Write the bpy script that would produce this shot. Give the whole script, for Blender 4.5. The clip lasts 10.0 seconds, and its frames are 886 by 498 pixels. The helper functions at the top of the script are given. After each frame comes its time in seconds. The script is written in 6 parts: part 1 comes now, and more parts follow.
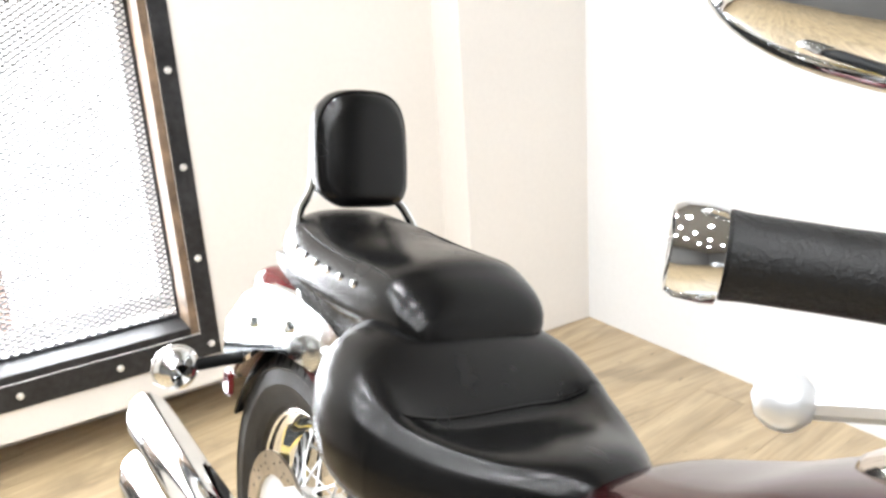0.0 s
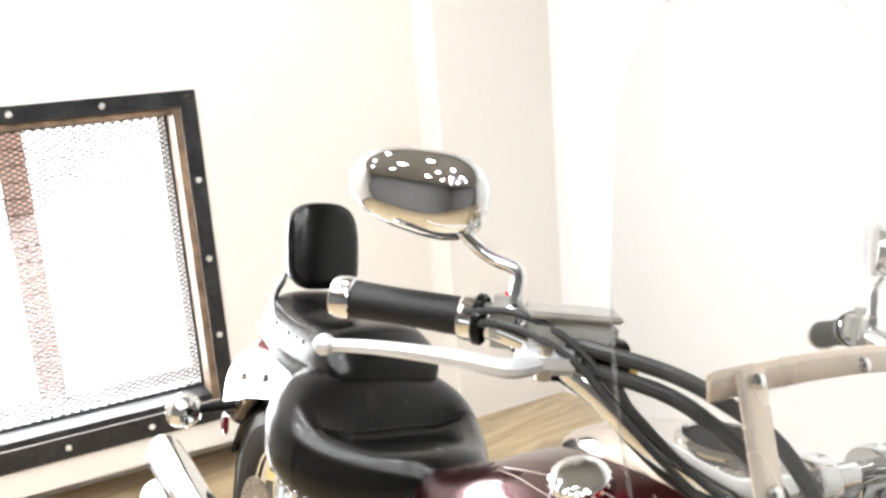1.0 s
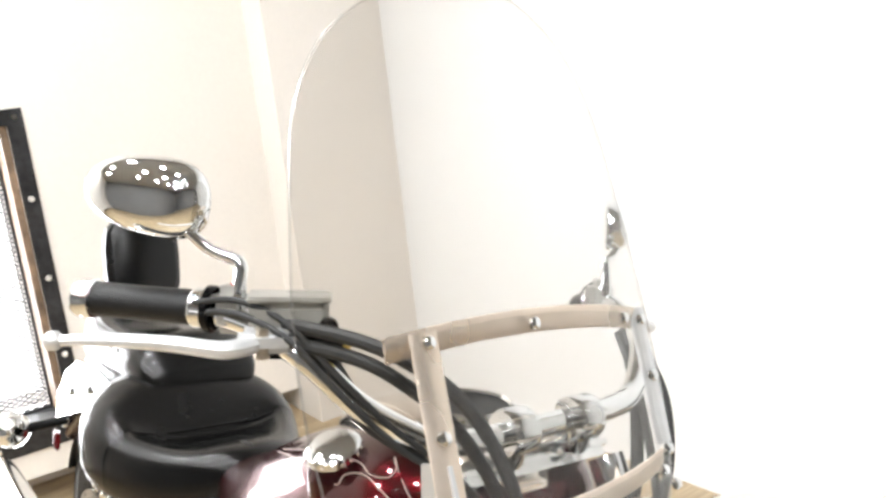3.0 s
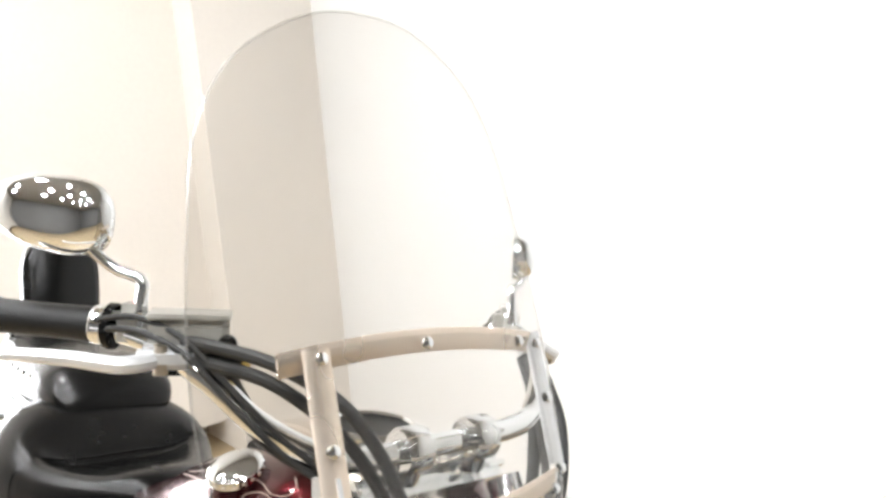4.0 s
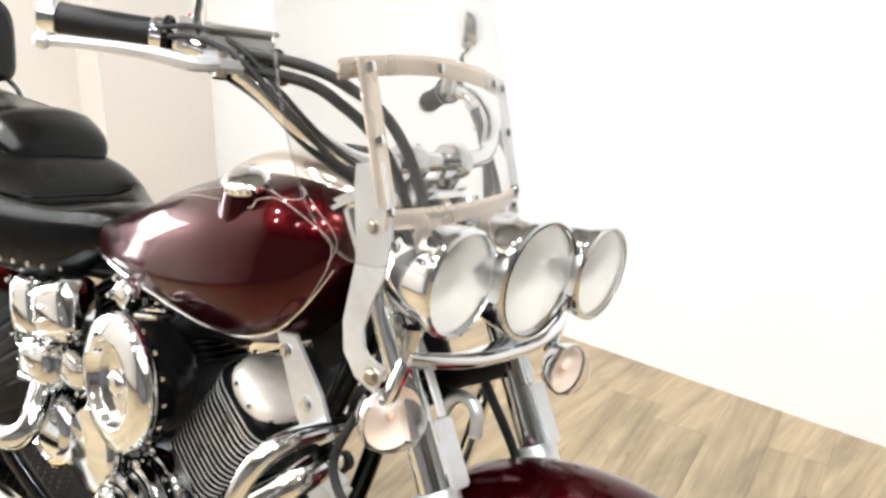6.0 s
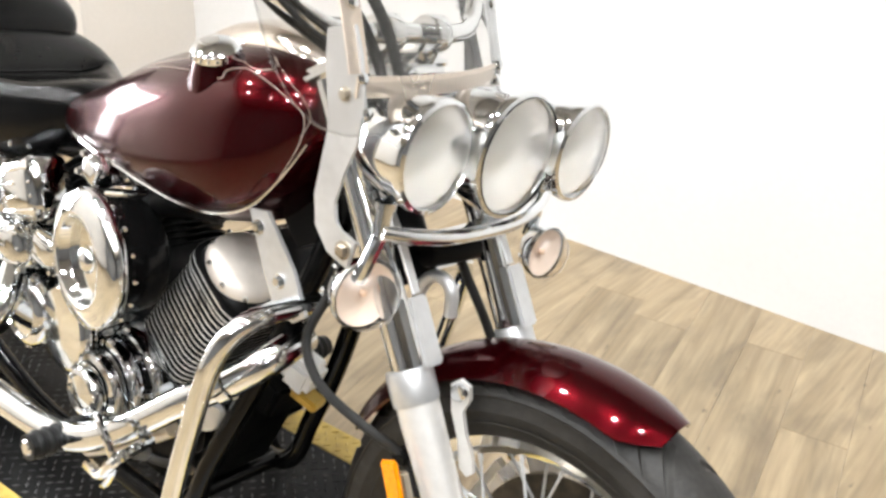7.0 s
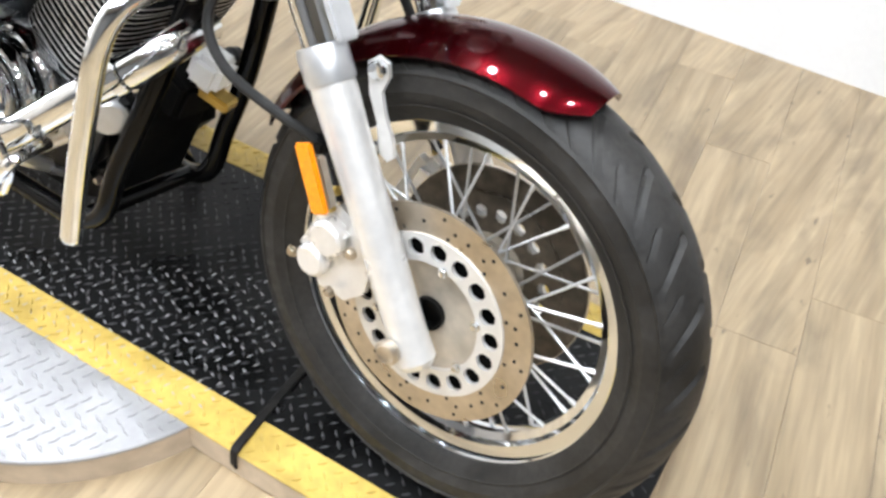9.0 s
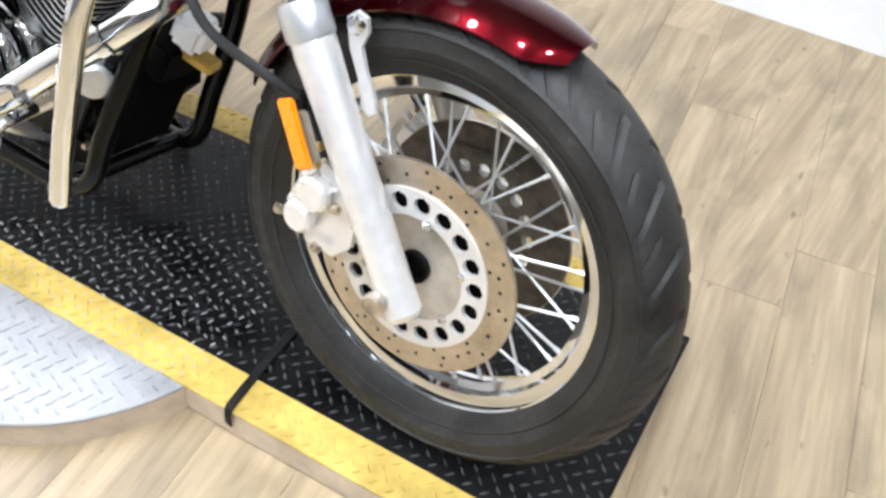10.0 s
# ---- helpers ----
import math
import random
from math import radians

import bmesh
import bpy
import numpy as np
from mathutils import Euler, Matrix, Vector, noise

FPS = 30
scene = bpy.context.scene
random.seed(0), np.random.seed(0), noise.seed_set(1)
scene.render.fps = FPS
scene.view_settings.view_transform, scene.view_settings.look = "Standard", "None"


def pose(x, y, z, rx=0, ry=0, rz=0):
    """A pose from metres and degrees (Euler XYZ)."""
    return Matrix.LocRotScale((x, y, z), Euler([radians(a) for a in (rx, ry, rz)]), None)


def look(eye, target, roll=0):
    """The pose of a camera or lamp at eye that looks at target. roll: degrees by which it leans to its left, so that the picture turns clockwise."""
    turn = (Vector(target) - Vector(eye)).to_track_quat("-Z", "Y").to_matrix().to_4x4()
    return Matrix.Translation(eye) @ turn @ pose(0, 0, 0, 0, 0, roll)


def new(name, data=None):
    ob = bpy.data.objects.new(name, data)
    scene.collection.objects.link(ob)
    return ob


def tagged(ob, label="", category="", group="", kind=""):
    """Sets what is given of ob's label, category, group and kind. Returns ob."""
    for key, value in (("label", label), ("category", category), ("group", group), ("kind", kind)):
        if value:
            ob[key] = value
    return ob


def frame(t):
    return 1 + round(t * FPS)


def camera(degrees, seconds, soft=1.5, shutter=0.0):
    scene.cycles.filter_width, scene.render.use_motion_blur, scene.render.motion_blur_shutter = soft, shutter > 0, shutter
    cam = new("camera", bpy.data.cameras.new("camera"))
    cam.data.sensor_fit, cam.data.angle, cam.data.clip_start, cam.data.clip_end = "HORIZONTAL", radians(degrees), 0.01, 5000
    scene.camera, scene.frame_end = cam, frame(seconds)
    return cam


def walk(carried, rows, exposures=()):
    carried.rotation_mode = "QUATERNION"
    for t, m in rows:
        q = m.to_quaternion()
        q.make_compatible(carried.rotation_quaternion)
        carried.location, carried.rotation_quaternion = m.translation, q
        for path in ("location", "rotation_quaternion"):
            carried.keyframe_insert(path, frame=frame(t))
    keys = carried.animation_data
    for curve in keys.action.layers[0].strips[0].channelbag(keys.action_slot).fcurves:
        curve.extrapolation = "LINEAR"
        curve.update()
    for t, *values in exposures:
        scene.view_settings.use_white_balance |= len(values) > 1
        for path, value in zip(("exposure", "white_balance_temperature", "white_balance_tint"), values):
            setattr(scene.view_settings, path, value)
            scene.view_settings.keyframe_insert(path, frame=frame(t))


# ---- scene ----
# ---------------------------------------------------------------- camera
cam = camera(52.1, 10.0, soft=2.9)
PATH = [
    (0, (-0.039, -0.04, 1.262), (0.92, 1.594, 0.62), -3.9),
    (0.5, (-0.104, -0.297, 1.326), (0.944, 1.316, 0.777), -4.7),
    (1, (-0.077, -0.558, 1.363), (0.826, 1.171, 0.92), -4.4),
    (1.5, (-0.06, -0.644, 1.362), (0.911, 1.038, 0.884), -4.0),
    (2, (-0.042, -0.664, 1.362), (1.018, 0.97, 0.907), -4.1),
    (2.5, (-0.012, -0.685, 1.361), (1.077, 0.928, 0.898), -6.0),
    (4, (0.018, -0.771, 1.345), (1.246, 0.758, 0.957), -4.5),
    (4.5, (-0.081, -0.777, 1.346), (1.316, 0.594, 0.937), -3.6),
    (5, (-0.232, -0.791, 1.364), (1.247, 0.464, 0.875), -0.9),
    (5.5, (-0.289, -0.789, 1.331), (1.183, 0.423, 0.726), 0.4),
    (5.7, (-0.297, -0.795, 1.309), (1.155, 0.411, 0.651), 1.3),
    (6.8, (-0.273, -0.802, 1.255), (1.125, 0.318, 0.365), 3.0),
    (7, (-0.272, -0.803, 1.244), (1.115, 0.301, 0.318), 3.3),
    (7.5, (-0.264, -0.803, 1.219), (1.099, 0.223, 0.175), 3.5),
    (8, (-0.255, -0.799, 1.185), (1.085, 0.125, 0.023), 5.5),
    (8.5, (-0.25, -0.802, 1.153), (1.056, 0.045, -0.102), 6.8),
    (9, (-0.254, -0.815, 1.126), (1.006, -0.033, -0.216), 6.2),
    (9.5, (-0.267, -0.831, 1.111), (0.976, -0.067, -0.257), 6.0),
    (10, (-0.27, -0.845, 1.121), (0.964, -0.095, -0.262), 5.3),
]
walk(cam, [(t, look(eye, target, roll)) for t, eye, target, roll in PATH], exposures=[(0.0, -0.13, 6350, 10), (1.0, -0.16, 6450, 10), (4.5, -0.22, 6500, 10), (7.0, -0.28, 6500, 10), (8.5, -0.27, 6250, 10), (10.0, -0.24, 5850, 10)])

# ---------------------------------------------------------------- light
world = bpy.data.worlds.new("world")
scene.world = world
world.use_nodes = True
wn = world.node_tree.nodes
sky = wn.new("ShaderNodeTexSky")
sky.sky_type, sky.sun_disc, sky.sun_elevation, sky.sun_rotation = "NISHITA", False, radians(40), radians(20)
world.node_tree.links.new(sky.outputs[0], wn["Background"].inputs[0])
wn["Background"].inputs[1].default_value = 0.15


def area_lamp(name, place, target, power, size, size_y=None, colour=(1, 1, 1)):
    d = bpy.data.lights.new(name, "AREA")
    d.energy, d.color, d.size = power, colour, size
    d.shape = "DISK" if size_y is None else "RECTANGLE"
    if size_y is not None:
        d.size_y = size_y
    ob = new(name, d)
    ob.matrix_world = look(place, target)
    return ob


# daylight that enters through the barred window, and round ceiling lamps
area_lamp("daylight_window", (0.05, 2.62, 0.72), (0.3, 0.0, 0.3), 95, 0.95, 1.0, (0.97, 0.98, 1.0))
LAMPS = [(x, y) for y in (-2.6, -1.5, -0.4, 0.7, 1.8) for x in (-1.95, -0.9, 0.15)]
for lx, ly in LAMPS:
    area_lamp("ceiling_bulb", (lx, ly, 3.13), (lx + 0.001, ly, 0), 33, 0.15, None, (0.98, 0.993, 1.0))


# ---------------------------------------------------------------- materials
def principled(name, base, rough=0.5, metal=0.0, coat=0.0, grain=0.0, grain_scale=40.0, stain=0.0, stain_scale=4.0, bump=0.0, bump_scale=120.0, rough_var=0.1, piece=0.0, spec=0.5):
    """A painted, metal, rubber or leather surface with variation at two scales and fine relief."""
    m = bpy.data.materials.new(name)
    m.use_nodes = True
    nt = m.node_tree
    n, link = nt.nodes, nt.links.new
    b = n["Principled BSDF"]
    b.inputs["Base Color"].default_value = (*base, 1)
    b.inputs["Roughness"].default_value = rough
    b.inputs["Metallic"].default_value = metal
    b.inputs["Coat Weight"].default_value = coat
    b.inputs["Coat Roughness"].default_value = 0.03
    b.inputs["Coat IOR"].default_value = 1.42
    b.inputs["Specular IOR Level"].default_value = spec
    tc = n.new("ShaderNodeTexCoord")
    fine = n.new("ShaderNodeTexNoise")
    fine.inputs["Scale"].default_value, fine.inputs["Detail"].default_value = grain_scale, 5
    wide = n.new("ShaderNodeTexNoise")
    wide.inputs["Scale"].default_value, wide.inputs["Detail"].default_value = stain_scale, 3
    link(tc.outputs["Object"], fine.inputs["Vector"])
    link(tc.outputs["Object"], wide.inputs["Vector"])
    if grain or stain or piece:
        mix = n.new("ShaderNodeMix")
        mix.data_type, mix.blend_type = "RGBA", "MULTIPLY"
        mix.inputs["Factor"].default_value = 1
        mix.inputs["A"].default_value = (*base, 1)
        acc = None
        for src, amount in ((fine.outputs["Fac"], grain), (wide.outputs["Fac"], stain)):
            mr = n.new("ShaderNodeMapRange")
            mr.inputs["From Min"].default_value, mr.inputs["From Max"].default_value = 0.3, 0.7
            mr.inputs["To Min"].default_value, mr.inputs["To Max"].default_value = 1 - amount, 1 + amount * 0.6
            link(src, mr.inputs["Value"])
            if acc is None:
                acc = mr.outputs[0]
            else:
                mu = n.new("ShaderNodeMath")
                mu.operation = "MULTIPLY"
                link(acc, mu.inputs[0])
                link(mr.outputs[0], mu.inputs[1])
                acc = mu.outputs[0]
        if piece:
            oi = n.new("ShaderNodeObjectInfo")
            mr = n.new("ShaderNodeMapRange")
            mr.inputs["To Min"].default_value, mr.inputs["To Max"].default_value = 1 - piece, 1 + piece
            link(oi.outputs["Random"], mr.inputs["Value"])
            mu = n.new("ShaderNodeMath")
            mu.operation = "MULTIPLY"
            link(acc, mu.inputs[0])
            link(mr.outputs[0], mu.inputs[1])
            acc = mu.outputs[0]
        link(acc, mix.inputs["B"])
        link(mix.outputs["Result"], b.inputs["Base Color"])
    if rough_var:
        mr = n.new("ShaderNodeMapRange")
        mr.inputs["From Min"].default_value, mr.inputs["From Max"].default_value = 0.3, 0.7
        mr.inputs["To Min"].default_value, mr.inputs["To Max"].default_value = max(0.01, rough - rough_var), min(1, rough + rough_var)
        link(wide.outputs["Fac"], mr.inputs["Value"])
        link(mr.outputs[0], b.inputs["Roughness"])
    if bump:
        bt = n.new("ShaderNodeTexNoise")
        bt.inputs["Scale"].default_value, bt.inputs["Detail"].default_value = bump_scale, 4
        link(tc.outputs["Object"], bt.inputs["Vector"])
        bn = n.new("ShaderNodeBump")
        bn.inputs["Strength"].default_value, bn.inputs["Distance"].default_value = bump, 0.002
        link(bt.outputs["Fac"], bn.inputs["Height"])
        link(bn.outputs["Normal"], b.inputs["Normal"])
    return m


def glowing(name, colour, strength):
    m = bpy.data.materials.new(name)
    m.use_nodes = True
    b = m.node_tree.nodes["Principled BSDF"]
    b.inputs["Base Color"].default_value = (*colour, 1)
    b.inputs["Emission Color"].default_value = (*colour, 1)
    b.inputs["Emission Strength"].default_value = strength
    return m


def clear(name, tint, gloss=0.06, rough=0.02, ior=1.45):
    """Thin clear sheet: lets light straight through, with a mirror-like sheen that grows at grazing angles."""
    m = bpy.data.materials.new(name)
    m.use_nodes = True
    nt = m.node_tree
    n, link = nt.nodes, nt.links.new
    n.remove(n["Principled BSDF"])
    tr, gl, mx, lw = n.new("ShaderNodeBsdfTransparent"), n.new("ShaderNodeBsdfGlossy"), n.new("ShaderNodeMixShader"), n.new("ShaderNodeLayerWeight")
    tr.inputs["Color"].default_value = (*tint, 1)
    gl.inputs["Roughness"].default_value = rough
    lw.inputs["Blend"].default_value = 0.5
    pw, mu = n.new("ShaderNodeMath"), n.new("ShaderNodeMath")
    pw.operation, mu.operation = "POWER", "MULTIPLY_ADD"
    pw.inputs[1].default_value = 5.0
    mu.inputs[1].default_value, mu.inputs[2].default_value = 0.85, gloss
    link(lw.outputs["Facing"], pw.inputs[0])
    link(pw.outputs[0], mu.inputs[0])
    link(mu.outputs[0], mx.inputs[0])
    link(tr.outputs[0], mx.inputs[1])
    link(gl.outputs[0], mx.inputs[2])
    link(mx.outputs[0], n["Material Output"].inputs["Surface"])
    return m


def plank_wood():
    """Greyish light-oak vinyl planks: long soft grain, grey blotches, small knots, and a tone for each plank."""
    m = bpy.data.materials.new("oak_vinyl")
    m.use_nodes = True
    nt = m.node_tree
    n, link = nt.nodes, nt.links.new
    b = n["Principled BSDF"]
    tc, oi, off, sc, cx = n.new("ShaderNodeTexCoord"), n.new("ShaderNodeObjectInfo"), n.new("ShaderNodeVectorMath"), n.new("ShaderNodeVectorMath"), n.new("ShaderNodeCombineXYZ")
    off.operation, sc.operation = "ADD", "SCALE"
    sc.inputs["Scale"].default_value = 37.0
    link(oi.outputs["Random"], cx.inputs[0])
    link(oi.outputs["Random"], cx.inputs[1])
    link(cx.outputs[0], sc.inputs[0])
    link(tc.outputs["Object"], off.inputs[0])
    link(sc.outputs[0], off.inputs[1])

    def noise(scale, detail, distortion=0.0):
        mp, t = n.new("ShaderNodeMapping"), n.new("ShaderNodeTexNoise")
        mp.inputs["Scale"].default_value = scale
        t.inputs["Scale"].default_value, t.inputs["Detail"].default_value, t.inputs["Distortion"].default_value = 1.0, detail, distortion
        link(off.outputs[0], mp.inputs["Vector"])
        link(mp.outputs[0], t.inputs["Vector"])
        return t.outputs["Fac"]

    def ranged(src, a, c, lo, hi):
        f = n.new("ShaderNodeMapRange")
        f.inputs["From Min"].default_value, f.inputs["From Max"].default_value = a, c
        f.inputs["To Min"].default_value, f.inputs["To Max"].default_value = lo, hi
        link(src, f.inputs["Value"])
        return f.outputs[0]

    def blend(kind, fac, a, c):
        mix = n.new("ShaderNodeMix")
        mix.data_type, mix.blend_type = "RGBA", kind
        for socket, v in ((mix.inputs["Factor"], fac), (mix.inputs["A"], a), (mix.inputs["B"], c)):
            if isinstance(v, (tuple, float, int)):
                socket.default_value = v
            else:
                link(v, socket)
        return mix.outputs["Result"]

    ramp = n.new("ShaderNodeValToRGB")
    e = ramp.color_ramp.elements
    e[0].position, e[0].color = 0.30, (0.245, 0.179, 0.101, 1)
    e[1].position, e[1].color = 0.66, (0.395, 0.302, 0.182, 1)
    e.new(0.48).color = (0.330, 0.248, 0.147, 1)
    streak = noise((1.3, 20, 1), 6, 0.35)
    link(streak, ramp.inputs[0])
    patch = ranged(noise((3.4, 8.0, 1), 6, 0.8), 0.50, 0.68, 0.0, 0.62)
    col = blend("MIX", patch, ramp.outputs[0], (0.150, 0.112, 0.068, 1))
    fine = noise((6, 85, 1), 5)
    col = blend("MULTIPLY", 1, col, ranged(fine, 0.3, 0.7, 0.80, 1.12))
    col = blend("MULTIPLY", 1, col, ranged(oi.outputs["Random"], 0, 1, 0.92, 1.07))
    knot = ranged(noise((14, 34, 1), 3), 0.68, 0.76, 1.0, 0.42)
    col = blend("MULTIPLY", 1, col, knot)
    link(col, b.inputs["Base Color"])
    link(ranged(streak, 0.3, 0.7, 0.40, 0.30), b.inputs["Roughness"])
    b.inputs["Specular IOR Level"].default_value = 0.85
    bn = n.new("ShaderNodeBump")
    bn.inputs["Strength"].default_value, bn.inputs["Distance"].default_value = 0.12, 0.001
    link(fine, bn.inputs["Height"])
    link(bn.outputs["Normal"], b.inputs["Normal"])
    return m


CHROME = principled("chrome", (0.82, 0.845, 0.865), 0.06, 1.0, grain=0.06, grain_scale=18, rough_var=0.035)
ALU = principled("cast_aluminium", (0.83, 0.815, 0.79), 0.34, 0.55, grain=0.06, grain_scale=60, stain=0.08, stain_scale=12, bump=0.12, bump_scale=300)
WORN = principled("dull_aluminium", (0.36, 0.35, 0.32), 0.42, 0.6, grain=0.08, grain_scale=60, stain=0.25, stain_scale=18)
SATIN = principled("satin_aluminium", (0.66, 0.67, 0.68), 0.36, 0.75, grain=0.05, grain_scale=80, stain=0.1, stain_scale=10, bump=0.08, bump_scale=400)
# screen bars: the cream wall's reflection is put into the metal's colour
CREAM = principled("cream_reflecting_metal", (0.76, 0.665, 0.57), 0.30, 0.8, grain=0.05, grain_scale=90, stain=0.06, stain_scale=9)
# chrome tinted with the beige wall that the console reflects
CHROME_BEIGE = principled("beige_reflecting_chrome", (0.80, 0.735, 0.67), 0.13, 1.0, grain=0.05, grain_scale=30, rough_var=0.05)
# head cap: pale cream in place of a mirrored cream wall
CAPPED = principled("cream_reflecting_cap", (0.84, 0.775, 0.70), 0.40, 0.45, grain=0.05, grain_scale=80, stain=0.08, stain_scale=14, bump=0.06, bump_scale=300)
STEEL = principled("disc_steel", (0.60, 0.54, 0.45), 0.34, 1.0, grain=0.12, grain_scale=70, stain=0.22, stain_scale=14, bump=0.1, bump_scale=260)
CARRIER = principled("disc_carrier", (0.74, 0.73, 0.71), 0.42, 0.6, grain=0.05, grain_scale=60, stain=0.1, stain_scale=16)
HUB = principled("cast_hub", (0.52, 0.47, 0.39), 0.5, 0.6, grain=0.1, grain_scale=70, stain=0.3, stain_scale=16, bump=0.1, bump_scale=260)
# dark copy of the disc metal: shade of the inner side as colour
DISC_SHADE = principled("shaded_disc_face", (0.095, 0.075, 0.052), 0.55, 0.3, grain=0.4, grain_scale=70, stain=0.4, stain_scale=20)
BRASS = principled("brass", (0.55, 0.40, 0.12), 0.35, 1.0, grain=0.15, grain_scale=40)
MAROON = principled("maroon_metallic_paint", (0.046, 0.0012, 0.0028), 0.24, 0.85, coat=0.62, spec=0.0, grain=0.3, grain_scale=900, stain=0.08, stain_scale=6, rough_var=0.03)
PINSTRIPE = principled("pinstripe_paint", (0.36, 0.29, 0.25), 0.35, 0.2, coat=0.6)
LEATHER = principled("black_vinyl", (0.003, 0.003, 0.003), 0.235, 0.0, spec=0.28, grain=0.2, grain_scale=90, stain=0.25, stain_scale=9, bump=0.10, bump_scale=420, rough_var=0.05)
RUBBER = principled("tyre_rubber", (0.0245, 0.0230, 0.0210), 0.52, 0.0, spec=0.34, grain=0.3, grain_scale=120, stain=0.6, stain_scale=11, bump=0.3, bump_scale=350)
GRIP = principled("grip_rubber", (0.008, 0.008, 0.008), 0.5, 0.0, spec=0.25, grain=0.2, grain_scale=120, bump=0.4, bump_scale=500)
BLACK = principled("black_enamel", (0.003, 0.003, 0.003), 0.16, 0.0, coat=0.06, spec=0.12, grain=0.2, grain_scale=60, stain=0.2, stain_scale=10)
ENGINE = principled("black_engine_paint", (0.0035, 0.0035, 0.0035), 0.38, 0.0, spec=0.10, grain=0.3, grain_scale=50, stain=0.4, stain_scale=14, bump=0.3, bump_scale=200)
PLASTIC = principled("black_plastic", (0.0035, 0.0035, 0.0035), 0.42, 0.0, spec=0.12, grain=0.2, grain_scale=80, bump=0.2, bump_scale=300)
HOSE = principled("hose_rubber", (0.018, 0.018, 0.0175), 0.48, 0.0, spec=0.3, grain=0.2, grain_scale=90, stain=0.2, stain_scale=20)
ORANGE = principled("amber_reflector", (0.80, 0.27, 0.002), 0.18, 0.0, coat=0.5, grain=0.2, grain_scale=180, bump=0.6, bump_scale=260)
AMBER = principled("amber_bulb", (0.85, 0.60, 0.42), 0.2, 0.0, coat=0.4, grain=0.05)
RED = principled("red_plastic", (0.55, 0.02, 0.02), 0.3, 0.0, coat=0.4, grain=0.1)
# dark colour that stands for the shade inside drilled holes
DARK = principled("painted_hole_shade", (0.01, 0.01, 0.01), 0.7, 0.0, grain=0.1)
MAT = principled("black_diamond_mat", (0.0075, 0.0075, 0.0076), 0.33, 0.0, spec=0.17, grain=0.3, grain_scale=70, stain=0.6, stain_scale=4, bump=0.15, bump_scale=200, rough_var=0.14)
YELLOW = principled("yellow_safety_edge", (0.52, 0.37, 0.085), 0.42, 0.0, grain=0.16, grain_scale=50, stain=0.28, stain_scale=9, bump=0.12, bump_scale=200)
PLATE = principled("silver_tread_plate", (0.40, 0.40, 0.405), 0.5, 0.4, grain=0.08, grain_scale=60, stain=0.15, stain_scale=7, bump=0.1, bump_scale=240)
EDGE = principled("plywood_edge", (0.56, 0.46, 0.34), 0.55, 0.0, grain=0.16, grain_scale=30, stain=0.2, stain_scale=8)
# paler than MAT: the sheen on the lozenge tops is put into the colour
TREAD = principled("highlit_tread_tops", (0.075, 0.075, 0.077), 0.28, 0.0, spec=0.26, grain=0.3, grain_scale=70, stain=0.6, stain_scale=5, rough_var=0.1)
FIN = principled("machined_fin_edge", (0.74, 0.73, 0.71), 0.34, 0.5, grain=0.2, grain_scale=60, stain=0.3, stain_scale=20)
STRAP = principled("black_hook_strap", (0.008, 0.007, 0.006), 0.6, 0.0, spec=0.2, grain=0.6, grain_scale=90, stain=0.6, stain_scale=40, bump=0.5, bump_scale=160)
WALL = principled("white_wall_paint", (0.725, 0.725, 0.72), 0.55, 0.0, grain=0.02, grain_scale=60, stain=0.03, stain_scale=1.3, bump=0.08, bump_scale=90)
# for the unseen walls: darkened so that chrome and tank reflect contrast
WALL_DIM = principled("darkened_unseen_wall", (0.15, 0.148, 0.145), 0.6, 0.0, grain=0.03, grain_scale=60, stain=0.1, stain_scale=0.8, bump=0.08, bump_scale=90)
WALL_CREAM = principled("cream_wall_paint", (0.71, 0.67, 0.62), 0.55, 0.0, grain=0.02, grain_scale=60, stain=0.03, stain_scale=1.3, bump=0.08, bump_scale=90)
# unseen ceiling, also kept dark to shape the reflections
CEIL = principled("darkened_unseen_ceiling", (0.30, 0.288, 0.27), 0.8, 0.0, grain=0.03, grain_scale=30)
IRON = principled("black_steel_frame", (0.035, 0.035, 0.037), 0.42, 0.5, grain=0.3, grain_scale=50, stain=0.4, stain_scale=12, bump=0.25, bump_scale=160)
TIMBER = principled("old_timber_lining", (0.20, 0.135, 0.085), 0.6, 0.0, grain=0.4, grain_scale=26, stain=0.5, stain_scale=9, bump=0.4, bump_scale=70)
WHITE_CAP = principled("white_plastic", (0.80, 0.80, 0.79), 0.4, 0.0, grain=0.04)
WIRE = principled("expanded_metal", (0.12, 0.12, 0.125), 0.45, 0.3, grain=0.2, grain_scale=60)
BRICK = principled("orange_brick", (0.88, 0.60, 0.48), 0.8, 0.0, grain=0.12, grain_scale=40, stain=0.12, stain_scale=8, bump=0.4, piece=0.08)
OAK = plank_wood()
SCREEN = clear("windscreen_acrylic", (0.92, 0.916, 0.908), 0.034, 0.02)
SCREEN_EDGE = clear("polished_acrylic_edge", (0.93, 0.93, 0.925), 0.17, 0.25)
LENS = clear("fluted_lens_glass", (0.97, 0.965, 0.955), 0.34, 0.32)
LAMP_GLOW = glowing("lamp_diffuser", (1.0, 0.99, 0.97), 6.0)
DAYLIGHT = glowing("bright_daylight", (1.0, 1.0, 1.0), 2.4)
BOWL = principled("frosted_reflector", (0.96, 0.945, 0.915), 0.4, 0.0, grain=0.04, grain_scale=60, stain=0.06, stain_scale=20)
PEACH = principled("peach_signal_bowl", (0.90, 0.76, 0.65), 0.4, 0.0, grain=0.06, grain_scale=60)
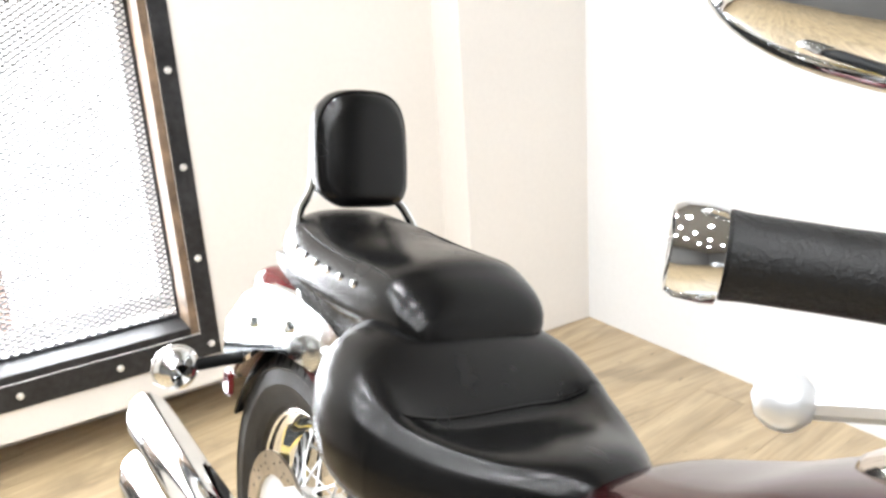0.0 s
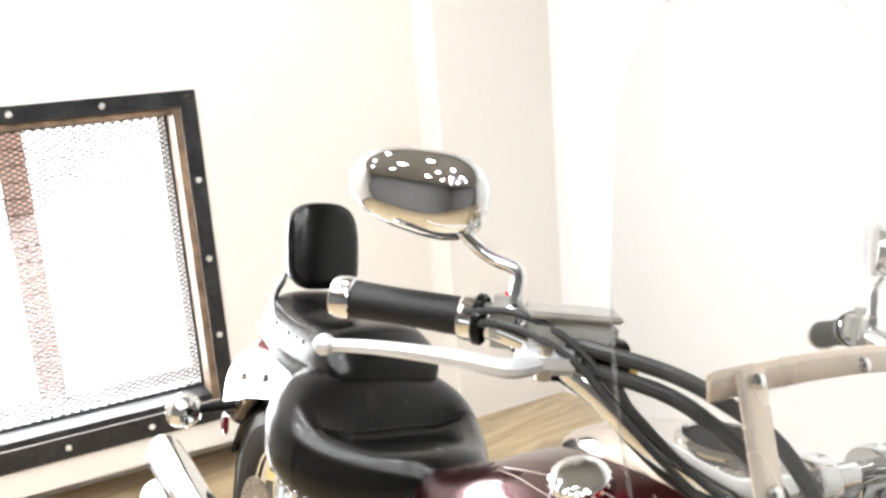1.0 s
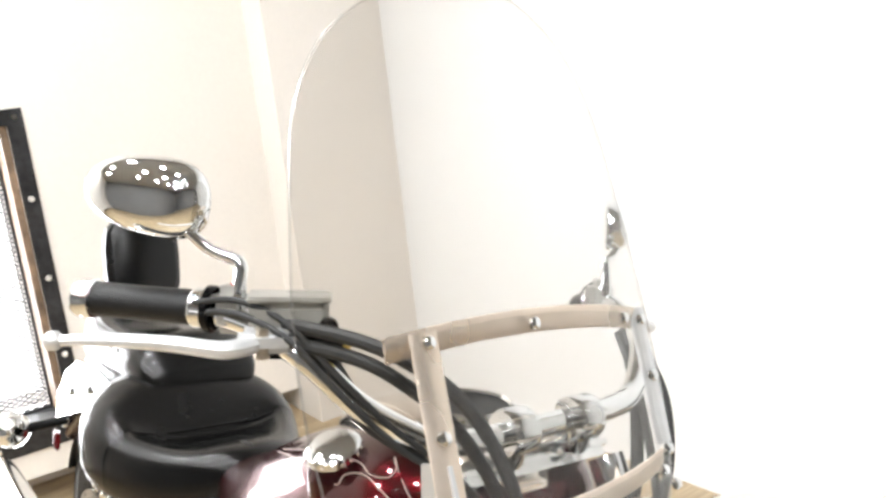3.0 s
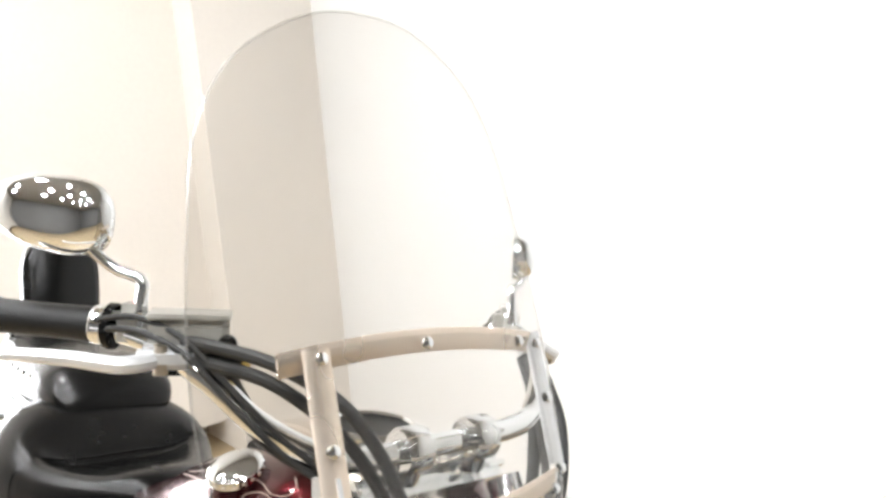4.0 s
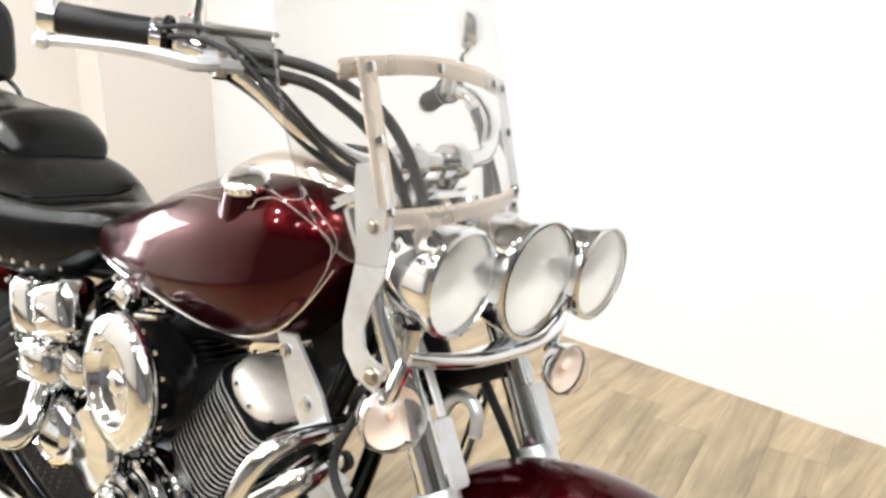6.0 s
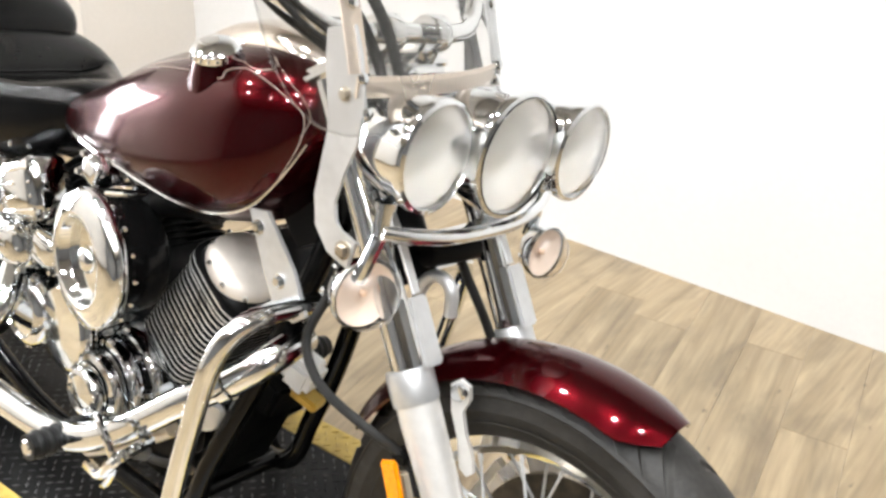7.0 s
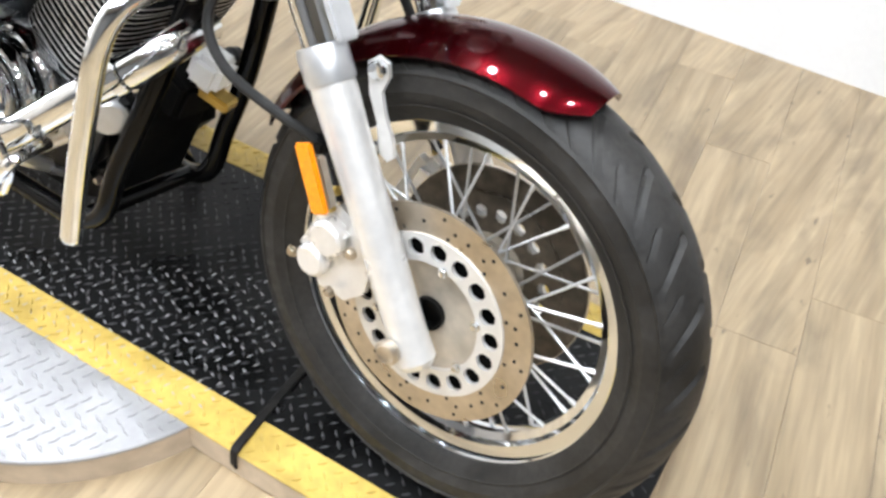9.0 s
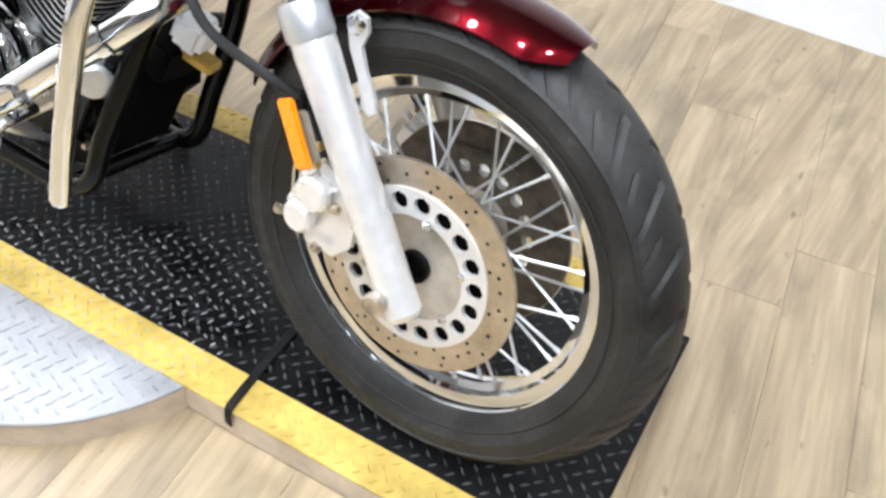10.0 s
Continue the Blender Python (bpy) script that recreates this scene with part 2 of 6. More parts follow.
SIGNAL_LENS = clear("frosted_signal_lens", (0.97, 0.95, 0.93), 0.12, 0.35)
DARK_RED = principled("dark_red_lens", (0.10, 0.008, 0.010), 0.2, 0.0, coat=0.6, grain=0.1)


# ---------------------------------------------------------------- mesh helpers
class Geo:
    """Gathers the surfaces of one part, then becomes one mesh object."""

    def __init__(self):
        self.v, self.f = [], []

    def add(self, vs, fs):
        k = len(self.v)
        self.v += [tuple(p) for p in vs]
        self.f += [tuple(i + k for i in q) for q in fs]
        return self

    def tube(self, pts, r, n=10, curved=True, step=6, closed=False, flat=None):
        pts = [Vector(p) for p in pts]
        rs = list(r) if isinstance(r, (list, tuple)) else [r] * len(pts)
        if curved and len(pts) > 2:
            q, qr, m = [], [], len(pts)
            for i in range(m if closed else m - 1):
                if closed:
                    p0, p1, p2, p3 = pts[i - 1], pts[i], pts[(i + 1) % m], pts[(i + 2) % m]
                else:
                    p0, p1, p2, p3 = pts[max(i - 1, 0)], pts[i], pts[i + 1], pts[min(i + 2, m - 1)]
                for k in range(step):
                    t = k / step
                    q.append(0.5 * (2 * p1 + (p2 - p0) * t + (2 * p0 - 5 * p1 + 4 * p2 - p3) * t * t + (3 * p1 - p0 - 3 * p2 + p3) * t ** 3))
                    qr.append(rs[i] * (1 - t) + rs[(i + 1) % m] * t)
            if not closed:
                q.append(pts[-1])
                qr.append(rs[-1])
            pts, rs = q, qr
        m, rings, up = len(pts), [], None
        for i, p in enumerate(pts):
            if closed:
                d = pts[(i + 1) % m] - pts[i - 1]
            else:
                d = pts[min(i + 1, m - 1)] - pts[max(i - 1, 0)]
            d = d.normalized()
            if up is None:
                up = d.orthogonal().normalized() if flat is None else Vector(flat)
            up = (up - d * up.dot(d)).normalized()
            side = d.cross(up)
            rings.append([p + (up * math.cos(a) + side * math.sin(a)) * rs[i] for a in (2 * math.pi * j / n for j in range(n))])
        return self.loft(rings, caps=not closed, wrap=closed)

    def loft(self, rings, caps=True, wrap=False):
        n, k = len(rings[0]), len(self.v)
        for ring in rings:
            self.v += [tuple(p) for p in ring]
        m = len(rings)
        for i in range(m if wrap else m - 1):
            a, b = k + i * n, k + ((i + 1) % m) * n
            for j in range(n):
                self.f.append((a + j, a + (j + 1) % n, b + (j + 1) % n, b + j))
        if caps:
            self.f.append(tuple(k + j for j in reversed(range(n))))
            self.f.append(tuple(k + (m - 1) * n + j for j in range(n)))
        return self

    def lathe(self, prof, c, axis=(0, 1, 0), n=40, closed=False, a0=0.0, a1=360.0, ref=None):
        """Turns a profile of (radius, height along the axis) round it."""
        c, ax = Vector(c), Vector(axis).normalized()
        u = (ax.orthogonal() if ref is None else (Vector(ref) - ax * ax.dot(Vector(ref)))).normalized()
        w = ax.cross(u)
        full = a1 - a0 > 359.9
        count = n if full else n + 1
        k, m = len(self.v), len(prof)
        for i in range(count):
            a = radians(a0 + (a1 - a0) * i / n)
            d = u * math.cos(a) + w * math.sin(a)
            self.v += [tuple(c + d * r + ax * h) for r, h in prof]
        for i in range(n):
            j = (i + 1) % count
            for q in range(m if closed else m - 1):
                e = (q + 1) % m
                self.f.append((k + i * m + q, k + j * m + q, k + j * m + e, k + i * m + e))
        return self

    def box(self, c, size, turn=None, bevel=0.003):
        bm = bmesh.new()
        bmesh.ops.create_cube(bm, size=1)
        for p in bm.verts:
            p.co = Vector((p.co.x * size[0], p.co.y * size[1], p.co.z * size[2]))
        if bevel:
            bmesh.ops.bevel(bm, geom=bm.edges[:], offset=min(bevel, min(size) * 0.45), segments=2, affect="EDGES")
        m = Matrix.Translation(c) @ (turn.to_4x4() if turn is not None else Matrix.Identity(4))
        bm.verts.index_update()
        self.add([m @ p.co for p in bm.verts], [[p.index for p in f.verts] for f in bm.faces])
        bm.free()
        return self

    def slab(self, outline, thick):
        """A flat plate: outline in space, pushed out along a vector."""
        o, t = [Vector(p) for p in outline], Vector(thick)
        n = len(o)
        return self.add(o + [p + t for p in o], [tuple(reversed(range(n))), tuple(range(n, 2 * n))] + [(i, (i + 1) % n, n + (i + 1) % n, n + i) for i in range(n)])

    def ribbon(self, pts, across, width, thick, step=5):
        """A bent flat bar along pts; across: the direction of its width."""
        pts = [Vector(p) for p in pts]
        q, m = [], len(pts)
        for i in range(m - 1):
            p0, p1, p2, p3 = pts[max(i - 1, 0)], pts[i], pts[i + 1], pts[min(i + 2, m - 1)]
            q += [0.5 * (2 * p1 + (p2 - p0) * t + (2 * p0 - 5 * p1 + 4 * p2 - p3) * t * t + (3 * p1 - p0 - 3 * p2 + p3) * t ** 3) for t in (k / step for k in range(step))]
        q.append(pts[-1])
        rings = []
        for i, p in enumerate(q):
            d = (q[min(i + 1, len(q) - 1)] - q[max(i - 1, 0)]).normalized()
            w = Vector(across)
            w = (w - d * w.dot(d)).normalized()
            h = d.cross(w)
            a, b, c = w * width / 2, h * thick / 2, 0.82
            rings.append([p + a * c + b, p - a * c + b, p - a + b * 0.4, p - a - b * 0.4, p - a * c - b, p + a * c - b, p + a - b * 0.4, p + a + b * 0.4])
        return self.loft(rings)

    def ball(self, c, r, scale=(1, 1, 1), n=12):
        c = Vector(c)
        rings = []
        for i in range(1, n // 2):
            a = math.pi * i / (n // 2)
            rings.append([c + Vector((math.sin(a) * math.cos(b) * scale[0], math.sin(a) * math.sin(b) * scale[1], math.cos(a) * scale[2])) * r for b in (2 * math.pi * j / n for j in range(n))])
        k = len(self.v)
        self.loft(rings, caps=False)
        self.v += [tuple(c + Vector((0, 0, r * scale[2]))), tuple(c - Vector((0, 0, r * scale[2])))]
        top, low = len(self.v) - 2, len(self.v) - 1
        last = k + (len(rings) - 1) * n
        for j in range(n):
            self.f.append((top, k + j, k + (j + 1) % n))
            self.f.append((low, last + (j + 1) % n, last + j))
        return self

    def bolt(self, c, axis, r, h=0.004):
        """A hexagon bolt head on a washer."""
        self.lathe([(r * 1.35, 0), (r * 1.35, h * 0.3), (r * 1.0, h * 0.3)], c, axis, 14)
        return self.lathe([(r, h * 0.2), (r, h), (r * 0.8, h * 1.25), (0.0001, h * 1.25)], c, axis, 6)

    def part(self, name, material, parent=None, label="", crease=35, move=None):
        me = bpy.data.meshes.new(name)
        me.from_pydata(self.v, [], self.f)
        bm = bmesh.new()
        bm.from_mesh(me)
        bmesh.ops.remove_doubles(bm, verts=bm.verts[:], dist=0.00004)
        bmesh.ops.recalc_face_normals(bm, faces=bm.faces[:])
        bm.to_mesh(me)
        bm.free()
        if move is not None:
            me.transform(move)
        me.polygons.foreach_set("use_smooth", [True] * len(me.polygons))
        me.set_sharp_from_angle(angle=radians(crease))
        me.materials.append(material)
        ob = new(name, me)
        if parent is not None:
            ob.parent = parent
        if label:
            ob["label"] = label
        return ob


def thing(name, m, label, category, **tags):
    ob = new(name)
    ob.matrix_world = m
    return tagged(ob, label, category, **tags)


# ---------------------------------------------------------------- the room
FLOOR = -0.062
XR, YW, YA, XA = 1.940, 2.47, 2.315, 1.450   # white wall, window wall, jutting bay and its side
XL, YF, TOP = -4.4, -5.2, 3.2


def wall(name, lo, hi, material, label):
    g = Geo().box([(a + b) / 2 for a, b in zip(lo, hi)], [b - a for a, b in zip(lo, hi)], bevel=0)
    return tagged(g.part(name, material), label, "wall", kind="structure")


def east_x(y):
    """The white wall runs a little askew to the window wall."""
    return XR + 0.049 * (YA - y)


EAST = [(east_x(y), y) for y in (YA + 0.5, YF - 0.3)]
east = Geo().slab([(x, y, FLOOR - 0.05) for x, y in EAST] + [(x + 0.15, y, FLOOR - 0.05) for x, y in reversed(EAST)], (0, 0, TOP - FLOOR + 0.05))
tagged(east.part("wall_east", WALL, crease=2), "plain white painted wall beside the motorcycle", "wall", kind="structure")
wall("wall_bay", (XA, YA, FLOOR), (XR + 0.02, YA + 0.48, TOP), WALL_CREAM, "jutting off-white wall bay in the corner")
WX0, WX1, WZ0, WZ1, WD = -0.429, 0.583, 0.209, 1.224, 0.42   # opening of the barred window
FOOT = 0.045   # the wall stops short of the floor, over a recessed foot
wall("wall_north_low", (XL, YW, FOOT), (XA, YW + WD, WZ0), WALL_CREAM, "cream painted wall below the barred window")
wall("wall_north_foot", (XL, YW + 0.20, FLOOR), (XA, YW + WD, FOOT), WALL_CREAM, "recessed foot of the cream painted wall")
wall("wall_north_high", (XL, YW, WZ1), (XA, YW + WD, TOP), WALL_CREAM, "cream painted wall above the barred window")
wall("wall_north_left", (XL, YW, WZ0), (WX0, YW + WD, WZ1), WALL_CREAM, "cream painted wall beside the barred window")
wall("wall_north_right", (WX1, YW, WZ0), (XA, YW + WD, WZ1), WALL_CREAM, "cream painted wall between window and bay")
# added out of view: dark walls and ceiling that hold down bounce light
wall("wall_south", (XL, YF - 0.15, FLOOR), (XR + 0.9, YF, TOP), WALL_DIM, "unseen wall closing the showroom, darkened for contrast in reflections")
wall("wall_west", (XL - 0.15, YF - 0.15, FLOOR), (XL, YW + WD, TOP), WALL_DIM, "unseen wall closing the showroom, darkened for contrast in reflections")
tagged(Geo().box(((XL + XR) / 2 + 0.3, (YF + YW) / 2 + 0.1, TOP + 0.05), (XR - XL + 1.2, YW - YF + 0.9, 0.1), bevel=0).part("ceiling", CEIL), "unseen ceiling, darkened for contrast in reflections", "ceiling", kind="structure")
base = tagged(Geo().box(((XL + XR) / 2 + 0.4, (YF + YW) / 2 + 0.16, FLOOR - 0.034), (XR - XL + 0.8, YW - YF + 0.32, 0.05), bevel=0).part("floor", EDGE), "light oak vinyl plank floor", "floor", kind="structure")

# ceiling lamps
for lx, ly in LAMPS:
    lamp = thing("ceiling_lamp", pose(lx, ly, TOP), "round white ceiling lamp, lit", "lamp", group="ceiling lamps")
    Geo().lathe([(0.11, 0), (0.11, -0.045), (0.095, -0.05), (0.085, -0.03), (0.0001, -0.03)], (0, 0, 0), (0, 0, 1), 24).part("housing", WALL, lamp)
    Geo().lathe([(0.084, -0.032), (0.0001, -0.032)], (0, 0, 0), (0, 0, 1), 24).part("diffuser", LAMP_GLOW, lamp, "glowing white diffuser")


# ---------------------------------------------------------------- barred window
def build_window():
    w = thing("window_1", pose(0, 0, 0), "black steel framed window with timber lining and expanded-metal mesh", "window", kind="structure")
    fw, y0 = 0.052, YW - 0.006
    o = [(WX0 - fw, WZ0 - 0.072), (WX1 + fw, WZ0 - 0.072), (WX1 + fw, WZ1 + fw), (WX0 - fw, WZ1 + fw)]
    i = [(WX0, WZ0), (WX1, WZ0), (WX1, WZ1), (WX0, WZ1)]
    for k in range(4):
        j = (k + 1) % 4
        g = Geo().slab([(o[k][0], y0, o[k][1]), (o[j][0], y0, o[j][1]), (i[j][0], y0, i[j][1]), (i[k][0], y0, i[k][1])], (0, 0.006, 0))
        flange = g.part("flange", IRON, w, "black steel flange bolted to the wall")
        a, b = Vector((o[k][0] + i[k][0], 0, o[k][1] + i[k][1])) / 2, Vector((o[j][0] + i[j][0], 0, o[j][1] + i[j][1])) / 2
        count = 4 if k % 2 == 0 else 4
        for s in range(count + (1 if k % 2 else 0)):
            p = a.lerp(b, s / count)
            Geo().bolt((p.x, y0 - 0.0005, p.z), (0, -1, 0), 0.0075, 0.006).part("bolt", ALU, flange)
    d = 0.17
    Geo().box((WX1 - 0.012, YW + d / 2, (WZ0 + WZ1) / 2), (0.024, d - 0.01, WZ1 - WZ0), bevel=0.002).part("jamb_lining", TIMBER, w, "weathered brown timber jamb lining")
    Geo().box((WX0 + 0.012, YW + d / 2, (WZ0 + WZ1) / 2), (0.024, d - 0.01, WZ1 - WZ0), bevel=0.002).part("jamb_lining", TIMBER, w, "weathered brown timber jamb lining")
    Geo().box(((WX0 + WX1) / 2, YW + d / 2, WZ0 + 0.012), (WX1 - WX0 - 0.05, d - 0.01, 0.024), bevel=0.002).part("sill_lining", IRON, w, "black steel sill")
    Geo().box(((WX0 + WX1) / 2, YW + d / 2, WZ1 - 0.012), (WX1 - WX0 - 0.05, d - 0.01, 0.024), bevel=0.002).part("head_lining", TIMBER, w, "timber head lining")
    # expanded metal: two families of slanting strands
    g = Geo()
    x0, x1, z0, z1, ym = WX0 + 0.025, WX1 - 0.025, WZ0 + 0.025, WZ1 - 0.025, YW + 0.12
    pitch, slope = 0.030, 0.55
    for sgn in (1, -1):
        n = int(((x1 - x0) + (z1 - z0) / slope) / pitch) + 2
        for k in range(n):
            c = (x0 - (z1 - z0) / slope + k * pitch) if sgn > 0 else (x0 + k * pitch)
            # x = c + (z - z0) / slope * sgn, clipped to the opening
            za, zb = z0, z1
            xa, xb = c, c + sgn * (z1 - z0) / slope
            lo, hi = (x0 - xa) / (xb - xa), (x1 - xa) / (xb - xa)
            t0, t1 = max(0, min(lo, hi)), min(1, max(lo, hi))
            if t1 - t0 < 0.005:
                continue
            pa, pb = Vector((xa + (xb - xa) * t0, ym + 0.001 * sgn, za + (zb - za) * t0)), Vector((xa + (xb - xa) * t1, ym + 0.001 * sgn, za + (zb - za) * t1))
            g.tube([pa, pb], 0.0027, 4, curved=False)
    tagged(g.part("mesh_grille", WIRE, w, "expanded-metal diamond mesh"), kind="stuff")
    for a, b in (((x0, z0), (x1, z0)), ((x1, z0), (x1, z1)), ((x1, z1), (x0, z1)), ((x0, z1), (x0, z0))):
        Geo().box(((a[0] + b[0]) / 2, ym, (a[1] + b[1]) / 2), (max(abs(a[0] - b[0]), 0.016), 0.006, max(abs(a[1] - b[1]), 0.016)), bevel=0.001).part("mesh_edge_bar", IRON, w)
    return w


build_window()
# bright overcast outdoors behind the window, and a brick pier
tagged(Geo().slab([(-3.5, 5.2, -1.0), (4.0, 5.2, -1.0), (4.0, 5.2, 4.0), (-3.5, 5.2, 4.0)], (0, 0.02, 0)).part("backdrop", DAYLIGHT), "blown-out bright daylight outside the window", "backdrop", kind="structure")
pier = thing("brick_pier", pose(0.100, 3.35, FLOOR), "orange brick pier outside the window", "pier", kind="structure")
brick = Geo().box((0, 0, 0), (0.10, 0.10, 0.058), bevel=0.003).part("brick", BRICK, pier)
brick.location = (0, 0, 0.03)
for row in range(1, 26):
    b2 = new("brick", brick.data)
    b2.parent = pier
    b2.location = (0.002 * (row % 2), 0, 0.03 + row * 0.064)


# ---------------------------------------------------------------- turntable and mat
def tread_pattern(g, inside, x0, x1, y0, y1, z, pitch=0.034, size=0.013, high=0.0014, m=None):
    """Raised lozenges in alternating directions, as on chequer plate."""
    row = 0
    y = y0
    while y < y1:
        x = x0 + (pitch / 2 if row % 2 else 0)
        col = 0
        while x < x1:
            if inside(x, y):
                a = radians(45 if (row + col) % 2 else -45)
                u, v = Vector((math.cos(a), math.sin(a), 0)) * size, Vector((-math.sin(a), math.cos(a), 0)) * size * 0.28
                c = Vector((x, y, z))
                ring = [c + u, c + v, c - u, c - v]
                topp = [c + u * 0.55 + Vector((0, 0, high)), c + v * 0.5 + Vector((0, 0, high)), c - u * 0.55 + Vector((0, 0, high)), c - v * 0.5 + Vector((0, 0, high))]
                if m is not None:
                    ring, topp = [m @ p for p in ring], [m @ p for p in topp]
                g.add(ring + topp, [(0, 1, 5, 4), (1, 2, 6, 5), (2, 3, 7, 6), (3, 0, 4, 7), (4, 5, 6, 7)])
            x += pitch
            col += 1
        y += pitch * 0.5
        row += 1
    return g


TC, TR = (0.345, 0.26), 0.374
turntable = thing("turntable", pose(TC[0], TC[1], FLOOR), "round silver tread-plate turntable on the plank floor", "turntable")
Geo().lathe([(TR - 0.004, 0), (TR - 0.003, 0.055)], (0, 0, 0), (0, 0, 1), 96).part("rim", EDGE, turntable, "tan rim band of the turntable")
plate = Geo().lathe([(TR, 0.0530), (TR, 0.0580), (TR - 0.002, 0.060), (0.0001, 0.060)], (0, 0, 0), (0, 0, 1), 96).part("plate", PLATE, turntable, "silver chequer plate")
tagged(tread_pattern(Geo(), lambda x, y: x * x + y * y < (TR - 0.012) ** 2 and x < 0.06, -TR, TR, -TR, TR, 0.0598, pitch=0.031, size=0.0115, high=0.0024, m=pose(0, 0, 0, 0, 0, 30)).part("tread", PLATE, plate), kind="stuff")
for a in range(0, 360, 40):
    Geo().bolt(((TR - 0.03) * math.cos(radians(a + 12)), (TR - 0.03) * math.sin(radians(a + 12)), 0.06), (0, 0, 1), 0.0035, 0.001).part("screw", STEEL, plate)

# black rubber-topped ramp plate with yellow edges, turned a little against the room
MATM = pose(0.489, 0.45, 0, 0, 0, 5.0)
ramp = thing("platform_mat", MATM, "black diamond-tread platform mat with yellow borders under the motorcycle", "mat")
ML, MW, YB = 1.155, 0.297, 0.07
Geo().box((-YB / 2, 0, -0.0328), (2 * MW - YB - 0.006, 2 * ML - 0.006, 0.0585), bevel=0.003).part("board", EDGE, ramp, "tan edge of the platform board")
Geo().box((MW - YB / 2 - 0.003, 0.05, -0.0328), (YB - 0.004, 2 * ML - 0.106, 0.0585), bevel=0.003).part("board", EDGE, ramp)
deck = Geo().box((0, 0, -0.002), (2 * (MW - YB), 2 * ML, 0.004), bevel=0.001).part("deck", MAT, ramp, "worn black diamond-tread rubber")
# lozenges take the paler colour that stands for their highlights
tagged(tread_pattern(Geo(), lambda x, y: True, -MW + YB + 0.012, MW - YB - 0.01, -ML + 0.012, ML - 0.012, 0, pitch=0.0285, size=0.0088, high=0.0018).part("tread", TREAD, deck), kind="stuff")
for sx in (-1, 1):
    border = Geo().box((sx * (MW - YB / 2), 0 if sx < 0 else 0.05, -0.002), (YB - 0.001, 2 * ML - (0 if sx < 0 else 0.10), 0.004), bevel=0.001).part("border", YELLOW, ramp, "yellow safety border")
    tagged(tread_pattern(Geo(), lambda x, y: True, -YB / 2 + 0.014, YB / 2 - 0.008, -ML + 0.012 + (0 if sx < 0 else 0.10), ML - 0.012, 0, pitch=0.0285, size=0.0088, high=0.0022, m=pose(sx * (MW - YB / 2), 0, 0)).part("tread", YELLOW, border), kind="stuff")

strap = Geo().ribbon([(0.244, -0.186, -0.03), (0.246, -0.186, -0.004), (0.256, -0.185, 0.005), (0.30, -0.177, 0.004), (0.36, -0.168, 0.005), (0.43, -0.158, 0.004)], (0.15, 1, 0), 0.015, 0.004, 4)
tagged(strap.part("hook_strap", STRAP), "worn black webbing strap laid over the mat's yellow border", "strap")


# ---------------------------------------------------------------- motorcycle
# Own frame: x ahead, y to the left, z up, from the front tyre's footprint; leans 10 degrees on its stand.
BIKE = Matrix.Translation((0.402, -0.405, 0)) @ pose(0, 0, 0, 0, 0, -90) @ pose(0, 0, 0, -10, 0, 0)
bike = thing("motorcycle", BIKE, "maroon cruiser motorcycle with clear windscreen, chrome trim and black studded seats", "motorcycle")
RAKE = Vector((-0.515, 0, 0.857))
FWD = Vector((0.857, 0, 0.515))
AX = Vector((0, 0, 0.321))


def leg(s, y, f=0.0):
    """A point on the fork: s up along it from the axle, f ahead of it."""
    return Vector((-0.003, 0, 0.312)) + RAKE * s + FWD * f + Vector((0, y, 0))


# ---- front wheel
def tyre(name, c, bead, crown, half, parent, grooves, label):
    g = Geo()
    side = [(bead, -half * 0.62), (bead + 0.012, -half * 0.80), (bead + (crown - bead) * 0.42, -half), (bead + (crown - bead) * 0.66, -half * 0.97)]
    n, k = grooves * 14, 24
    prof = []
    for j in range(k + 1):
        w = -1 + 2 * j / k
        a = w * 1.18
        prof.append((crown - (crown - side[-1][0]) * (1 - math.cos(a)) / (1 - math.cos(1.18)), half * 0.97 * math.sin(a) / math.sin(1.18), w))
    full = [(r, h, None) for r, h in side[:-1]] + prof + [(r, -h, None) for r, h in reversed(side[:-1])]
    m = len(full)
    for i in range(n):
        for r, h, w in full:
            # the mesh is sheared so that its lines run along the slanting grooves
            sw = abs(w) if w is not None else 1.0
            t = i / n - 0.75 * sw ** 1.6 / grooves
            d = Vector((math.cos(2 * math.pi * t), 0, math.sin(2 * math.pi * t)))
            if w is not None and 0.12 < sw < 0.93:
                ph = (i + (7 if w > 0 else 0)) % 14
                if ph < 2:
                    r -= 0.0042
                elif ph == 8 and sw > 0.5:
                    r -= 0.0026
            g.v.append(tuple(Vector(c) + d * r + Vector((0, h, 0))))
    for i in range(n):
        for j in range(m - 1):
            a, b = i * m, ((i + 1) % n) * m
            g.f.append((a + j, b + j, b + j + 1, a + j + 1))
    t = g.part(name, RUBBER, parent, label, crease=24)
    for sy in (-1, 1):
        Geo().lathe([(bead + 0.020, sy * half * 0.905), (bead + 0.0215, sy * (half * 0.905 + 0.0012)), (bead + 0.023, sy * half * 0.925)], c, (0, 1, 0), 96).part("rim_line", RUBBER, t)
        Geo().lathe([(side[-1][0] - 0.004, sy * half * 0.985), (side[-1][0] - 0.001, sy * (half * 0.985 + 0.0018)), (side[-1][0] + 0.003, sy * half * 0.965)], c, (0, 1, 0), 120).part("shoulder_ridge", RUBBER, t)
    return t


